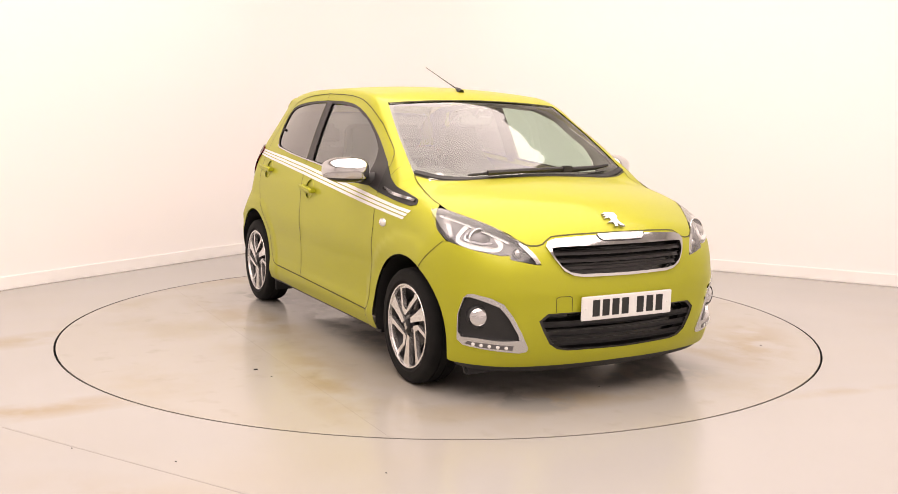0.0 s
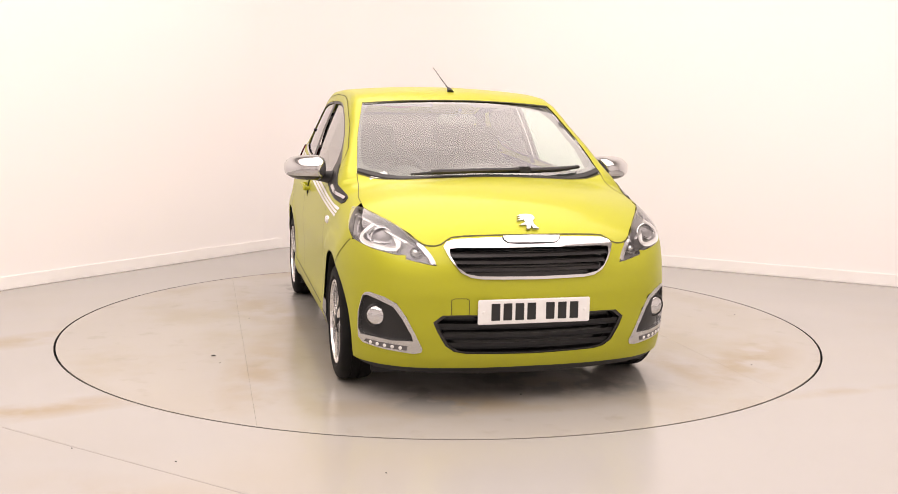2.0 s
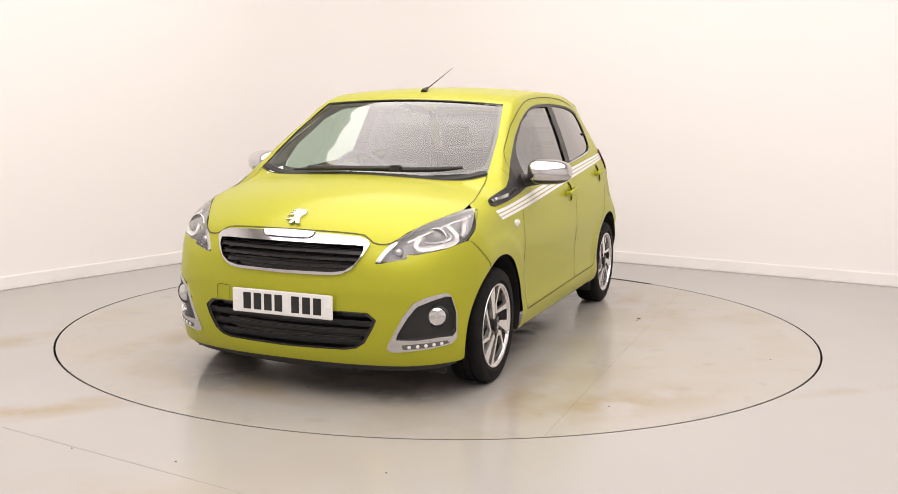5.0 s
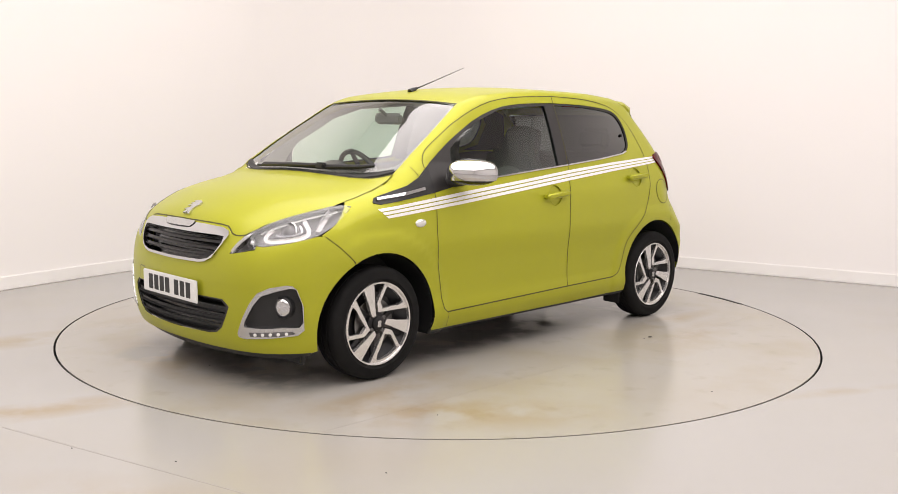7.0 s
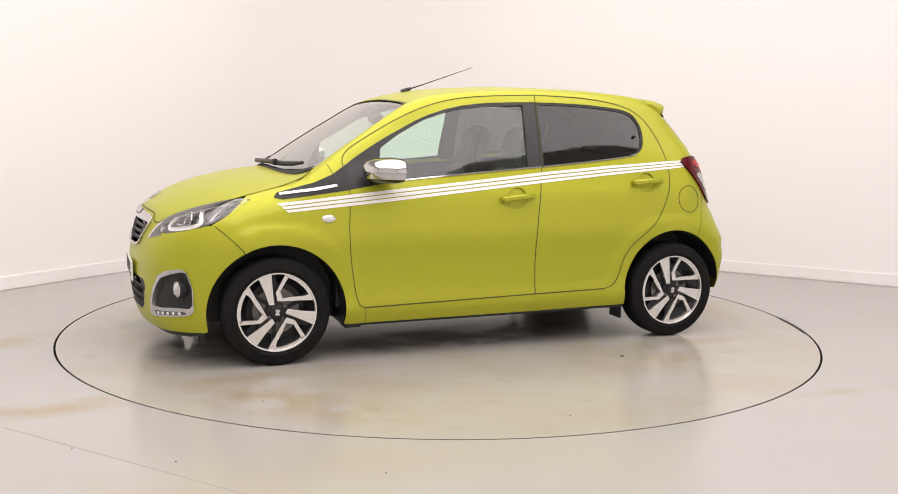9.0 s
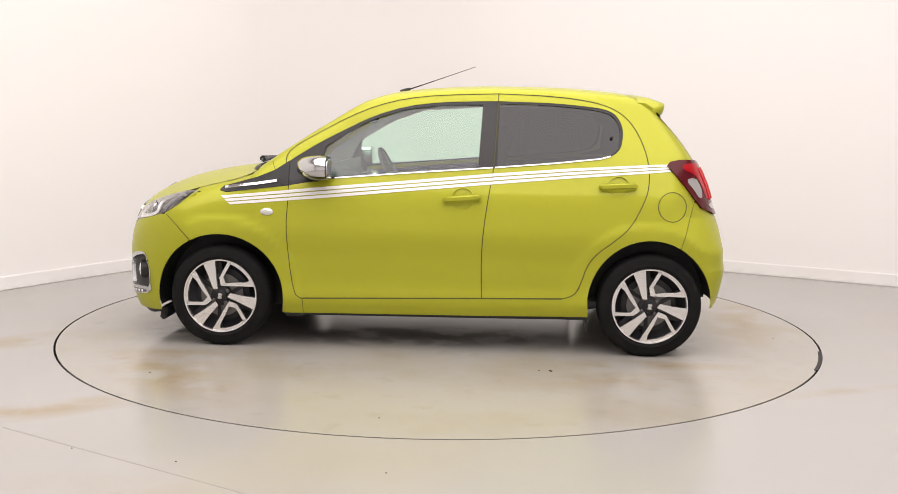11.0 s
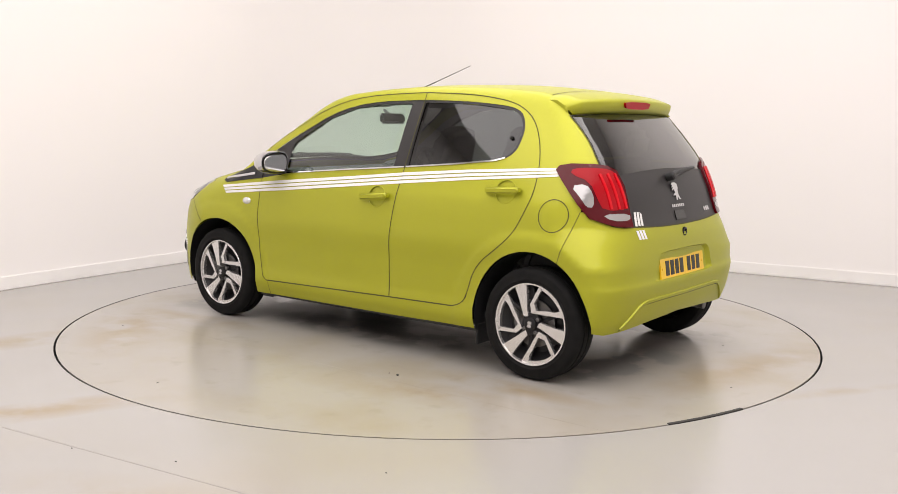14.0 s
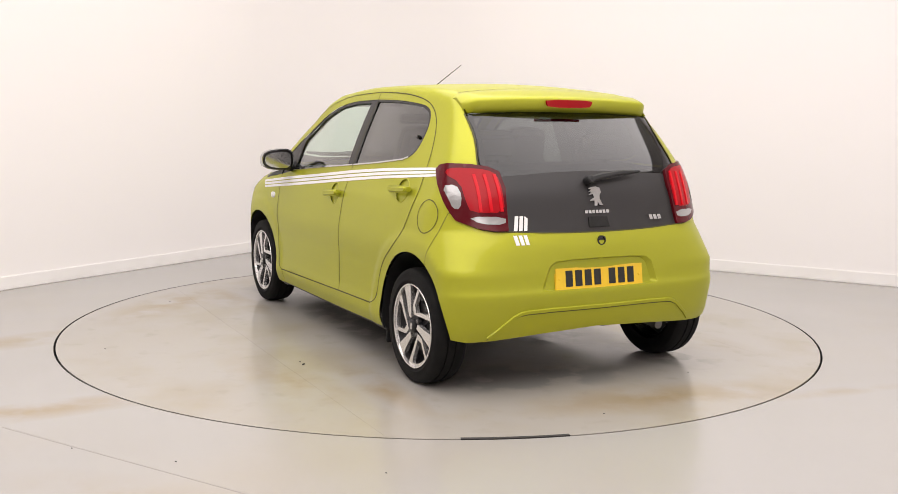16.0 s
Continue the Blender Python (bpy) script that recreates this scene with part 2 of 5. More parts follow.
# ---- the room ----
def wall(name, a, b, label, mat=WALL_WHITE):
    """A wall 0.2 m thick from a to b; the room lies to the left of the way from a to b."""
    d = (b - a).normalized()
    out = Vector((d.y, -d.x, 0))
    bm = bmesh.new()
    m = Matrix.Translation((a + b) / 2 + out * 0.1 + Vector((0, 0, CEILING / 2))) @ Matrix.Rotation(math.atan2(d.y, d.x), 4, "Z")
    box(bm, ((b - a).length + 0.4, 0.2, CEILING), m)
    w = tagged(part(name, bm, mat, smooth=False), label, "wall", kind="structure")
    bm = bmesh.new()
    m = Matrix.Translation((a + b) / 2 - out * 0.009 + Vector((0, 0, 0.05))) @ Matrix.Rotation(math.atan2(d.y, d.x), 4, "Z")
    box(bm, ((b - a).length, 0.018, 0.10), m, 0.005)
    tagged(part("baseboard", bm, SKIRT_WHITE), "white painted skirting board along the studio wall", "skirting", kind="structure")
    return w


c0, c1, c2, c3 = room_at(0, 0), room_at(ROOM_R, 0), room_at(ROOM_R, ROOM_L), room_at(0, ROOM_L)
wall("wall_north", c1, c0, "plain white painted studio wall")
wall("wall_west", c0, c3, "plain white painted studio wall")
wall("wall_south", c3, c2, "plain white painted studio wall")
wall("wall_east", c2, c1, "plain white painted studio wall")

# added cove between the two white walls, made up to even out corner shading
COVE = 1.25
bm = bmesh.new()
cc = room_at(COVE, COVE)
a0_, a1_ = math.atan2(-ALONG_R.y, -ALONG_R.x), math.atan2(-ALONG_L.y, -ALONG_L.x)
p0_, p1_ = room_at(0.0, COVE), room_at(COVE, 0.0)
ring_ = []
for k in range(25):
    s_ = k / 24
    c_ = (1 - s_) ** 2 * p0_ + 2 * s_ * (1 - s_) * CORNER + s_ * s_ * p1_
    c_ = c_ * 0.97 + (p0_ * (1 - s_) + p1_ * s_) * 0.03
    if k in (0, 24):
        c_ = p0_ if k == 0 else p1_
    ring_.append((bm.verts.new((c_.x, c_.y, 0)), bm.verts.new((c_.x, c_.y, CEILING))))
for a_, b_ in zip(ring_, ring_[1:]):
    bm.faces.new((a_[0], b_[0], b_[1], a_[1]))
bmesh.ops.recalc_face_normals(bm, faces=bm.faces)
tagged(part("added_wall_cove", bm, WALL_WHITE, sharp=80), "added rounded white cove that evens out the studio wall corner", "wall", kind="structure")

bm = bmesh.new()
box(bm, (ROOM_R + 1.5, ROOM_L + 1.5, 0.1), Matrix.Translation(room_at(ROOM_R / 2, ROOM_L / 2, CEILING + 0.05)) @ Matrix.Rotation(math.atan2(ALONG_R.y, ALONG_R.x), 4, "Z"))
tagged(part("ceiling", bm, CEILING_WHITE, smooth=False), "plain white studio ceiling", "ceiling", kind="structure")

# floor with the round opening for the turntable
GAP = 0.012
bm = bmesh.new()
N = 180
rim = [(TABLE_R + GAP) * Vector((math.cos(2 * math.pi * k / N), math.sin(2 * math.pi * k / N), 0)) for k in range(N)]
top_in = [bm.verts.new(v) for v in rim]
low_in = [bm.verts.new(v + Vector((0, 0, -0.06))) for v in rim]
mid = [bm.verts.new(v.normalized() * 2.75) for v in rim]
far = [bm.verts.new(v.normalized() * 16) for v in rim]
for k in range(N):
    q = (k + 1) % N
    bm.faces.new((top_in[k], mid[k], mid[q], top_in[q]))
    bm.faces.new((mid[k], far[k], far[q], mid[q]))
tagged(part("floor", bm, FLOOR_GREY, smooth=False), "grey painted concrete floor with ochre stains", "floor", kind="structure")
# inner side of the opening, coloured dark to stand for the gap's shade
bm = bmesh.new()
lathe(bm, [(TABLE_R + GAP + 0.004, -0.06), (TABLE_R + GAP + 0.001, -0.002)], N)
tagged(part("gap_shade_band", bm, PIT_DARK, smooth=False), "edge of the floor opening, coloured dark for the gap's shade", "floor edge", kind="structure")
bm = bmesh.new()
bmesh.ops.create_circle(bm, cap_ends=True, radius=TABLE_R + 0.2, segments=64, matrix=Matrix.Translation((0, 0, -0.062)))
tagged(part("turntable_pit", bm, PIT_DARK, smooth=False), "dark pit under the turntable", "pit", kind="structure")

# turntable
turntable = tagged(new("turntable"), "round grey painted turntable flush with the floor", "turntable")
bm = bmesh.new()
lathe(bm, [(0.0001, -0.05), (TABLE_R - 0.001, -0.05), (TABLE_R - 0.001, -0.009), (0.0001, -0.009)], N)
part("drum", bm, PIT_DARK, turntable, "dark drum under the deck plates", sharp=30)
JOINT = 1.23


def deck(y0, y1):
    """A deck plate of the turntable between two joints, with its round outer edge."""
    left_ = [a for a in np.linspace(math.asin(max(-1, y0 / TABLE_R)), math.asin(min(1, y1 / TABLE_R)), 60)]
    pts = [(TABLE_R * math.cos(a), TABLE_R * math.sin(a)) for a in left_] + [(-TABLE_R * math.cos(a), TABLE_R * math.sin(a)) for a in left_[::-1]]
    clean = [p_ for k, p_ in enumerate(pts) if k == 0 or math.dist(p_, pts[k - 1]) > 1e-4]
    if math.dist(clean[0], clean[-1]) < 1e-4:
        clean.pop()
    bm_ = bmesh.new()
    prism(bm_, clean, 0.008, Matrix.Translation((0, 0, -0.008)))
    part("deck_plate", bm_, TABLE_GREY, turntable, smooth=False)


deck(-JOINT + 0.0004, JOINT - 0.0004)
deck(JOINT + 0.0004, TABLE_R)
deck(-TABLE_R, -JOINT - 0.0004)
# a thicker run of black seal in the gap
bm = bmesh.new()
arc_ = [radians(a) for a in np.linspace(154.5, 166.0, 24)]
prism(bm, [((TABLE_R + 0.009) * math.cos(a), (TABLE_R + 0.009) * math.sin(a)) for a in arc_] + [((TABLE_R - 0.010) * math.cos(a), (TABLE_R - 0.010) * math.sin(a)) for a in arc_[::-1]], 0.006, Matrix.Translation((0, 0, -0.002)))
part("edge_seal", bm, PIT_DARK, turntable, "short run of black rubber seal", smooth=False)
# a hairline joint in the floor
bm = bmesh.new()
d_ = Vector((1.078, -0.645, 0)).normalized()
box(bm, (2.6, 0.004, 0.0012), Matrix.Translation((-1.3, -2.46, 0.0)) @ Matrix.Rotation(math.atan2(d_.y, d_.x), 4, "Z"))
tagged(part("floor_joint", bm, material("joint_grey", (0.30, 0.28, 0.26), 0.8), smooth=False), "fine joint line in the concrete floor", "floor joint", kind="structure")
# specks of grit on the floor and the deck
grit_rng = random.Random(5)


def grit(name, places, parent=None):
    bm_ = bmesh.new()
    for gx, gy, gs in places:
        bmesh.ops.create_icosphere(bm_, subdivisions=1, radius=gs, matrix=Matrix.Translation((gx, gy, gs * 0.25)) @ Matrix.Rotation(grit_rng.random() * 6, 4, "Z") @ Matrix.Diagonal((1.5, 0.8, 0.5, 1)))
    return part(name, bm_, PIT_DARK, parent, smooth=False)


deck_grit = tagged(grit("deck_grit", [(1.534 * math.cos(radians(-65.5)), 1.534 * math.sin(radians(-65.5)), 0.009), (1.308 * math.cos(radians(119.6)), 1.308 * math.sin(radians(119.6)), 0.009)]
                        + [(grit_rng.uniform(0.9, 2.1) * math.cos(a), grit_rng.uniform(0.9, 2.1) * math.sin(a), 0.004) for a in np.linspace(0, 6, 9)], turntable), "dark specks of grit", kind="stuff")
tagged(grit("floor_grit", [(grit_rng.uniform(-2.4, 2.2), grit_rng.uniform(-3.2, -2.4), 0.004) for _ in range(16)] + [(-2.45, -0.9, 0.005), (-2.2, -1.3, 0.005), (2.6, -1.2, 0.006)]), "dark specks of grit on the floor", "grit", kind="stuff")

for x_, y_ in PANELS:
    fixture = tagged(new("ceiling_light"), "wide white framed ceiling light diffuser", "ceiling light", "ceiling light panels")
    fixture.matrix_world = Matrix.Translation((x_, y_, CEILING)) @ Matrix.Rotation(PANEL_TURN, 4, "Z")
    bm = bmesh.new()
    box(bm, (PANEL_WIDE + 0.08, PANEL_LONG + 0.08, 0.06), Matrix.Translation((0, 0, -0.03)), 0.004)
    part("frame", bm, METAL_FRAME, fixture)

# ---- the car's shape: where a side, a top, a front and a rear surface meet, softly rounded ----
def curve(knots):
    """A smooth function through (place, value) knots, monotone between them."""
    xs, ys = np.array(knots, float).T
    d = np.diff(ys) / np.diff(xs)
    m = np.concatenate([[d[0]], np.where(d[:-1] * d[1:] > 0, 2 * d[:-1] * d[1:] / (d[:-1] + d[1:] + 1e-12), 0), [d[-1]]])

    def value(x):
        x = np.clip(np.asarray(x, float), xs[0], xs[-1])
        i = np.clip(np.searchsorted(xs, x) - 1, 0, len(xs) - 2)
        h = xs[i + 1] - xs[i]
        s = (x - xs[i]) / h
        return ((1 + 2 * s) * (1 - s) ** 2 * ys[i] + s * (1 - s) ** 2 * h * m[i]
                + s * s * (3 - 2 * s) * ys[i + 1] + s * s * (s - 1) * h * m[i + 1])
    return value


top_line = curve([(-1.75, 1.30), (-1.32, 1.396), (-1.15, 1.420), (-1.0, 1.446), (-0.65, 1.470), (-0.31, 1.473), (0.0, 1.460), (0.23, 1.436),
                  (0.40, 1.388), (0.62, 1.268), (0.85, 1.128), (1.02, 1.022), (1.09, 0.990), (1.25, 0.968), (1.40, 0.940), (1.55, 0.900),
                  (1.70, 0.832), (1.79, 0.775), (1.86, 0.70), (2.1, 0.40)])
nose = curve([(0.0, 1.72), (0.13, 1.775), (0.18, 1.815), (0.24, 1.838), (0.38, 1.855), (0.50, 1.855), (0.58, 1.846), (0.70, 1.820), (0.78, 1.795), (0.9, 1.74), (1.5, 1.2)])
tail = curve([(0.0, 1.50), (0.25, 1.575), (0.32, 1.605), (0.40, 1.624), (0.475, 1.635), (0.515, 1.627), (0.60, 1.624), (0.68, 1.618), (0.755, 1.600), (0.80, 1.582), (0.925, 1.540),
              (1.03, 1.490), (1.07, 1.468), (1.31, 1.272), (1.40, 1.19), (1.5, 1.09)])
section = curve([(0.0, 0.70), (0.15, 0.765), (0.20, 0.788), (0.28, 0.811), (0.38, 0.803), (0.50, 0.804), (0.64, 0.813), (0.75, 0.803), (0.86, 0.788), (0.93, 0.768),
                 (1.0, 0.748), (1.1, 0.714), (1.2, 0.676), (1.3, 0.634), (1.38, 0.598), (1.45, 0.572)])
taper = curve([(0.0, 0.0), (0.4, 0.004), (0.8, 0.012), (0.95, 0.02), (1.3, 0.062), (1.5, 0.07)])
bend_back = curve([(-0.2, 0.0), (0.3, 0.06), (0.95, 0.10), (1.15, 0.30), (2.0, 0.36)])
crown = curve([(-1.5, 0.09), (0.1, 0.09), (0.4, 0.05), (0.95, 0.05), (1.15, 0.10), (2.0, 0.10)])
round_top = curve([(-1.5, 0.045), (0.2, 0.036), (0.45, 0.05), (0.95, 0.05), (1.15, 0.09), (2.0, 0.09)])


def smax(a, b, k):
    h = np.maximum(k - np.abs(a - b), 0) / k
    return np.maximum(a, b) + h * h * k / 4


def hull(x, y, z):
    """Below 0 inside the car's outer skin."""
    y = np.abs(y)
    back = np.clip((-0.5 - x) / 0.75, 0, 1.6)
    ahead = np.clip((x - 0.7) / 0.6, 0, 1.5)
    side = y - section(z) + back ** 2 * taper(z) + ahead ** 2 * 0.020 * np.clip((z - 0.62) / 0.25, 0, 1)
    side = side + 0.020 * np.clip((x - 0.15) / 0.4, 0, 1) * np.clip((z - 0.93) / 0.12, 0, 1) * np.clip((1.36 - z) / 0.12, 0, 1)
    flare = np.clip((0.475 - np.minimum(np.hypot(x - 1.178, z - 0.28), np.hypot(x + 1.17, z - 0.28))) / 0.055, 0, 1)
    side = side - 0.007 * flare * flare * (3 - 2 * flare)
    bend = 0.25 * y ** 2 + 0.078 * (y / 0.7) ** 8
    front = x - nose(z) + bend
    high = np.clip((z - 0.58) / 0.18, 0, 1)
    rear = -x - tail(z) + (0.03 + 0.07 * high) * y ** 2 + (0.03 + 0.045 * high) * (y / 0.7) ** 8
    top = z - top_line(x + bend_back(x) * y ** 2) + crown(x) * y ** 2
    return smax(smax(smax(side, top * 0.8, round_top(x)), front, 0.07), rear, 0.07)


def meet(o, d, lo, hi):
    """The outermost place between hi and lo along the rays o + s * d where the skin is met."""
    s = np.linspace(hi, lo, 50)
    val = np.array([hull(o[:, 0] + q * d[:, 0], o[:, 1] + q * d[:, 1], o[:, 2] + q * d[:, 2]) for q in s])
    i = np.argmax(val < 0, axis=0)
    i = np.where((val < 0).any(axis=0), i, 49)
    a, b = s[np.maximum(i - 1, 0)], s[i]
    for _ in range(17):
        m = (a + b) / 2
        inside = hull(o[:, 0] + m * d[:, 0], o[:, 1] + m * d[:, 1], o[:, 2] + m * d[:, 2]) < 0
        a, b = np.where(inside, a, m), np.where(inside, m, b)
    return o + ((a + b) / 2)[:, None] * d


FA, RA, RAD = 1.05, -0.95, 0.75


def place(chart, uv):
    """Points of the skin: chart S takes (x, z) on the left side, T takes (x, y) from above, F and R take (arc, z) round the nose and the tail."""
    uv = np.asarray(uv, float)
    u, v, n = uv[:, 0], uv[:, 1], len(uv)
    zero, one = np.zeros(n), np.ones(n)
    if chart == "S":
        return meet(np.stack([u, zero, v], 1), np.stack([zero, one, zero], 1), 0.0, 1.1)
    if chart == "T":
        return meet(np.stack([u, v, zero], 1), np.stack([zero, zero, one], 1), 0.5, 1.6)
    a = u / RAD
    if chart == "F":
        return meet(np.stack([FA * one, zero, v], 1), np.stack([np.cos(a), np.sin(a), zero], 1), 0.05, 1.2)
    return meet(np.stack([RA * one, zero, v], 1), np.stack([-np.cos(a), np.sin(a), zero], 1), 0.02, 1.2)


def chart_of(chart, p):
    """The chart's coordinates of points near the skin."""
    p = np.asarray(p, float)
    if chart == "S":
        return p[:, [0, 2]]
    if chart == "T":
        return p[:, :2]
    if chart == "F":
        return np.stack([RAD * np.arctan2(p[:, 1], p[:, 0] - FA), p[:, 2]], 1)
    return np.stack([RAD * np.arctan2(p[:, 1], RA - p[:, 0]), p[:, 2]], 1)


def normal(p):
    e = 1e-3
    x, y, z = p.T
    g = np.stack([hull(x + e, y, z) - hull(x - e, y, z), hull(x, y + e, z) - hull(x, y - e, z), hull(x, y, z + e) - hull(x, y, z - e)], 1)
    return g / (np.linalg.norm(g, axis=1)[:, None] + 1e-9)



# ---- building on the skin ----
from mathutils.geometry import delaunay_2d_cdt


def resample(loop, step, closed=True):
    pts = np.array(list(loop) + ([loop[0]] if closed else []), float)
    out = []
    for a, b in zip(pts, pts[1:]):
        n = max(1, int(math.ceil(np.linalg.norm(b - a) / step)))
        out += [a + (b - a) * k / n for k in range(n)]
    if not closed:
        out.append(pts[-1])
    return np.array(out)


def soften(loop, times=2, closed=True):
    """Cut the corners of an outline to round it."""
    p = np.array(loop, float)
    for _ in range(times):
        if closed:
            q = np.roll(p, -1, 0)
            p = np.stack([0.75 * p + 0.25 * q, 0.25 * p + 0.75 * q], 1).reshape(-1, p.shape[1])
        else:
            q = np.stack([0.75 * p[:-1] + 0.25 * p[1:], 0.25 * p[:-1] + 0.75 * p[1:]], 1).reshape(-1, p.shape[1])
            p = np.concatenate([p[:1], q[1:-1], p[-1:]])
    return p


def within(pts, loops):
    hit = np.zeros(len(pts), bool)
    for lp in loops:
        a, b = lp, np.roll(lp, -1, 0)
        for (x1, y1), (x2, y2) in zip(a, b):
            if y1 == y2:
                continue
            cut = ((y1 > pts[:, 1]) != (y2 > pts[:, 1])) & (pts[:, 0] < (x2 - x1) * (pts[:, 1] - y1) / (y2 - y1) + x1)
            hit ^= cut
    return hit


def flat_mesh(loops, step):
    """Triangles that fill the outlines (inner ones are holes), with inner points on a grid."""
    rings = [resample(lp, step) for lp in loops]
    pts, edges = [], []
    for r in rings:
        n0 = len(pts)
        pts += [tuple(v) for v in r]
        edges += [(n0 + k, n0 + (k + 1) % len(r)) for k in range(len(r))]
    all_pts = np.array(pts)
    lo, hi = all_pts.min(0), all_pts.max(0)
    g = np.stack(np.meshgrid(np.arange(lo[0] + step / 2, hi[0], step), np.arange(lo[1] + step / 2, hi[1], step)), -1).reshape(-1, 2)
    g = g[within(g, rings)]
    if len(g):
        near = np.array([np.min(np.sum((all_pts - v) ** 2, 1)) for v in g])
        g = g[near > (step * 0.55) ** 2]
    verts = [Vector(v) for v in pts] + [Vector(v) for v in g]
    vs, _, fs, *_ = delaunay_2d_cdt(verts, edges, [], 0, 1e-6)
    v2 = np.array([tuple(v) for v in vs])
    f = np.array([tuple(q) for q in fs])
    f = f[within(v2[f].mean(1), rings)]
    return v2, f


def skin(name, chart, shapes, mat, parent, label="", step=0.03, lift=0.0, mirror=False, deep=0.0):
    """A piece of the car's skin: each shape is a list of outlines in the chart, the first the outer one. lift: how far it stands off; deep: depth of its edge."""
    V, F, Nn = [], [], []
    for loops in shapes:
        v2, f = flat_mesh([np.array(l, float) for l in loops], step)
        p = place(chart, v2)
        nr = normal(p)
        p = p + nr * lift
        tri = p[f]
        flip = np.einsum("ij,ij->i", np.cross(tri[:, 1] - tri[:, 0], tri[:, 2] - tri[:, 0]), nr[f].mean(1)) < 0
        f[flip] = f[flip][:, ::-1]
        n0 = sum(len(v) for v in V)
        V.append(p)
        Nn.append(nr)
        F += (f + n0).tolist()
        if deep:
            count = {}
            for t in f:
                for a, b in ((t[0], t[1]), (t[1], t[2]), (t[2], t[0])):
                    count[(a, b)] = 1
            edge = [(a, b) for a, b in count if (b, a) not in count]
            used = sorted({a for e in edge for a in e})
            at = {a: k for k, a in enumerate(used)}
            n1 = n0 + len(p)
            V += [p[used], p[used] - nr[used] * deep]
            Nn += [nr[used], nr[used]]
            m_ = len(used)
            F += [[n1 + at[b], n1 + at[a], n1 + m_ + at[a], n1 + m_ + at[b]] for a, b in edge]
    V, Nn = np.concatenate(V), np.concatenate(Nn)
    if mirror:
        V, Nn, F = V * (1, -1, 1), Nn * (1, -1, 1), [t[::-1] for t in F]
    me = bpy.data.meshes.new(name)
    me.from_pydata(V.tolist(), [], F)
    me.materials.append(mat)
    me.polygons.foreach_set("use_smooth", [True] * len(me.polygons))
    if deep:
        me.set_sharp_from_angle(angle=radians(40))
    else:
        me.normals_split_custom_set_from_vertices(Nn.tolist())
    ob = new(name, me)
    ob.parent = parent
    if label:
        tagged(ob, label)
    return ob


def both(half):
    """A whole outline from its left half, given from the middle to the middle."""
    return list(half) + [(u_, -v_) for u_, v_ in half[::-1]]


def across(half):
    """The same for the nose and tail charts, whose first number runs across the car."""
    return list(half) + [(-u_, v_) for u_, v_ in half[::-1]]


def ribbon(name, chart, path, width, mat, parent, lift=0.0012, mirror=False, smooth_path=1, thick=0.0):
    """A narrow strip along a path on the skin: a panel gap, a trim strip or a seal."""
    path = resample(soften(path, smooth_path, False) if smooth_path else np.array(path, float), 0.02, False)
    p = place(chart, path)
    nr = normal(p)
    t = np.gradient(p, axis=0)
    s = np.cross(nr, t)
    s /= np.linalg.norm(s, axis=1)[:, None] + 1e-9
    rows = [p - s * width / 2 + nr * (lift if not thick else 0), p - s * width / 2 * (0.7 if thick else 1) + nr * (lift + thick),
            p + s * width / 2 * (0.7 if thick else 1) + nr * (lift + thick), p + s * width / 2 + nr * (lift if not thick else 0)]
    if not thick:
        rows = [rows[0], rows[2]]
    if mirror:
        rows = [r * (1, -1, 1) for r in rows]
    n = len(p)
    V = np.concatenate(rows)
    F = []
    for a in range(len(rows) - 1):
        for k in range(n - 1):
            q = [a * n + k, a * n + k + 1, (a + 1) * n + k + 1, (a + 1) * n + k]
            F.append(q[::-1] if mirror else q)
    me = bpy.data.meshes.new(name)
    me.from_pydata(V.tolist(), [], F)
    me.materials.append(mat)
    ob = new(name, me)
    ob.parent = parent
    return ob


def to(chart, other, path):
    """A path of one chart in the numbers of another."""
    return [tuple(v) for v in chart_of(other, place(chart, path))]


# ---- outlines of the car's panels ----
SIDES = ((False, "left"), (True, "right"))
FW, RW, TYRE_R = (1.18, 0.281), (-1.186, 0.281), 0.281


def arch(cx, rx, rz, cz, a0, a1, n=18):
    return [(cx + rx * math.cos(radians(a0 + (a1 - a0) * k / n)), cz + rz * math.sin(radians(a0 + (a1 - a0) * k / n))) for k in range(n + 1)]


DRIP = [(0.805, 0.99), (0.825, 1.05), (0.795, 1.101), (0.701, 1.16), (0.482, 1.28), (0.327, 1.343), (0.172, 1.383), (-0.02, 1.405), (-0.343, 1.416)]
DRIP_BACK = [(-0.343, 1.416), (-0.658, 1.406), (-0.877, 1.376), (-0.987, 1.338), (-1.070, 1.272), (-1.131, 1.163), (-1.165, 1.04), (-1.163, 0.92),
             (-1.131, 0.831), (-1.068, 0.709), (-0.97, 0.625), (-0.898, 0.573), (-0.84, 0.503), (-0.807, 0.393), (-0.775, 0.335), (-0.71, 0.314)]
MIDSEAM = [(-0.326, 1.012), (-0.301, 0.872), (-0.276, 0.687), (-0.267, 0.531), (-0.272, 0.306)]
DOOR_FRONT = [(0.725, 0.283), (0.762, 0.311), (0.792, 0.50), (0.805, 0.69), (0.797, 0.80), (0.795, 0.902)]
BELT = [(0.795, 0.902), (0.598, 0.936), (0.134, 0.978), (-0.326, 1.012)]
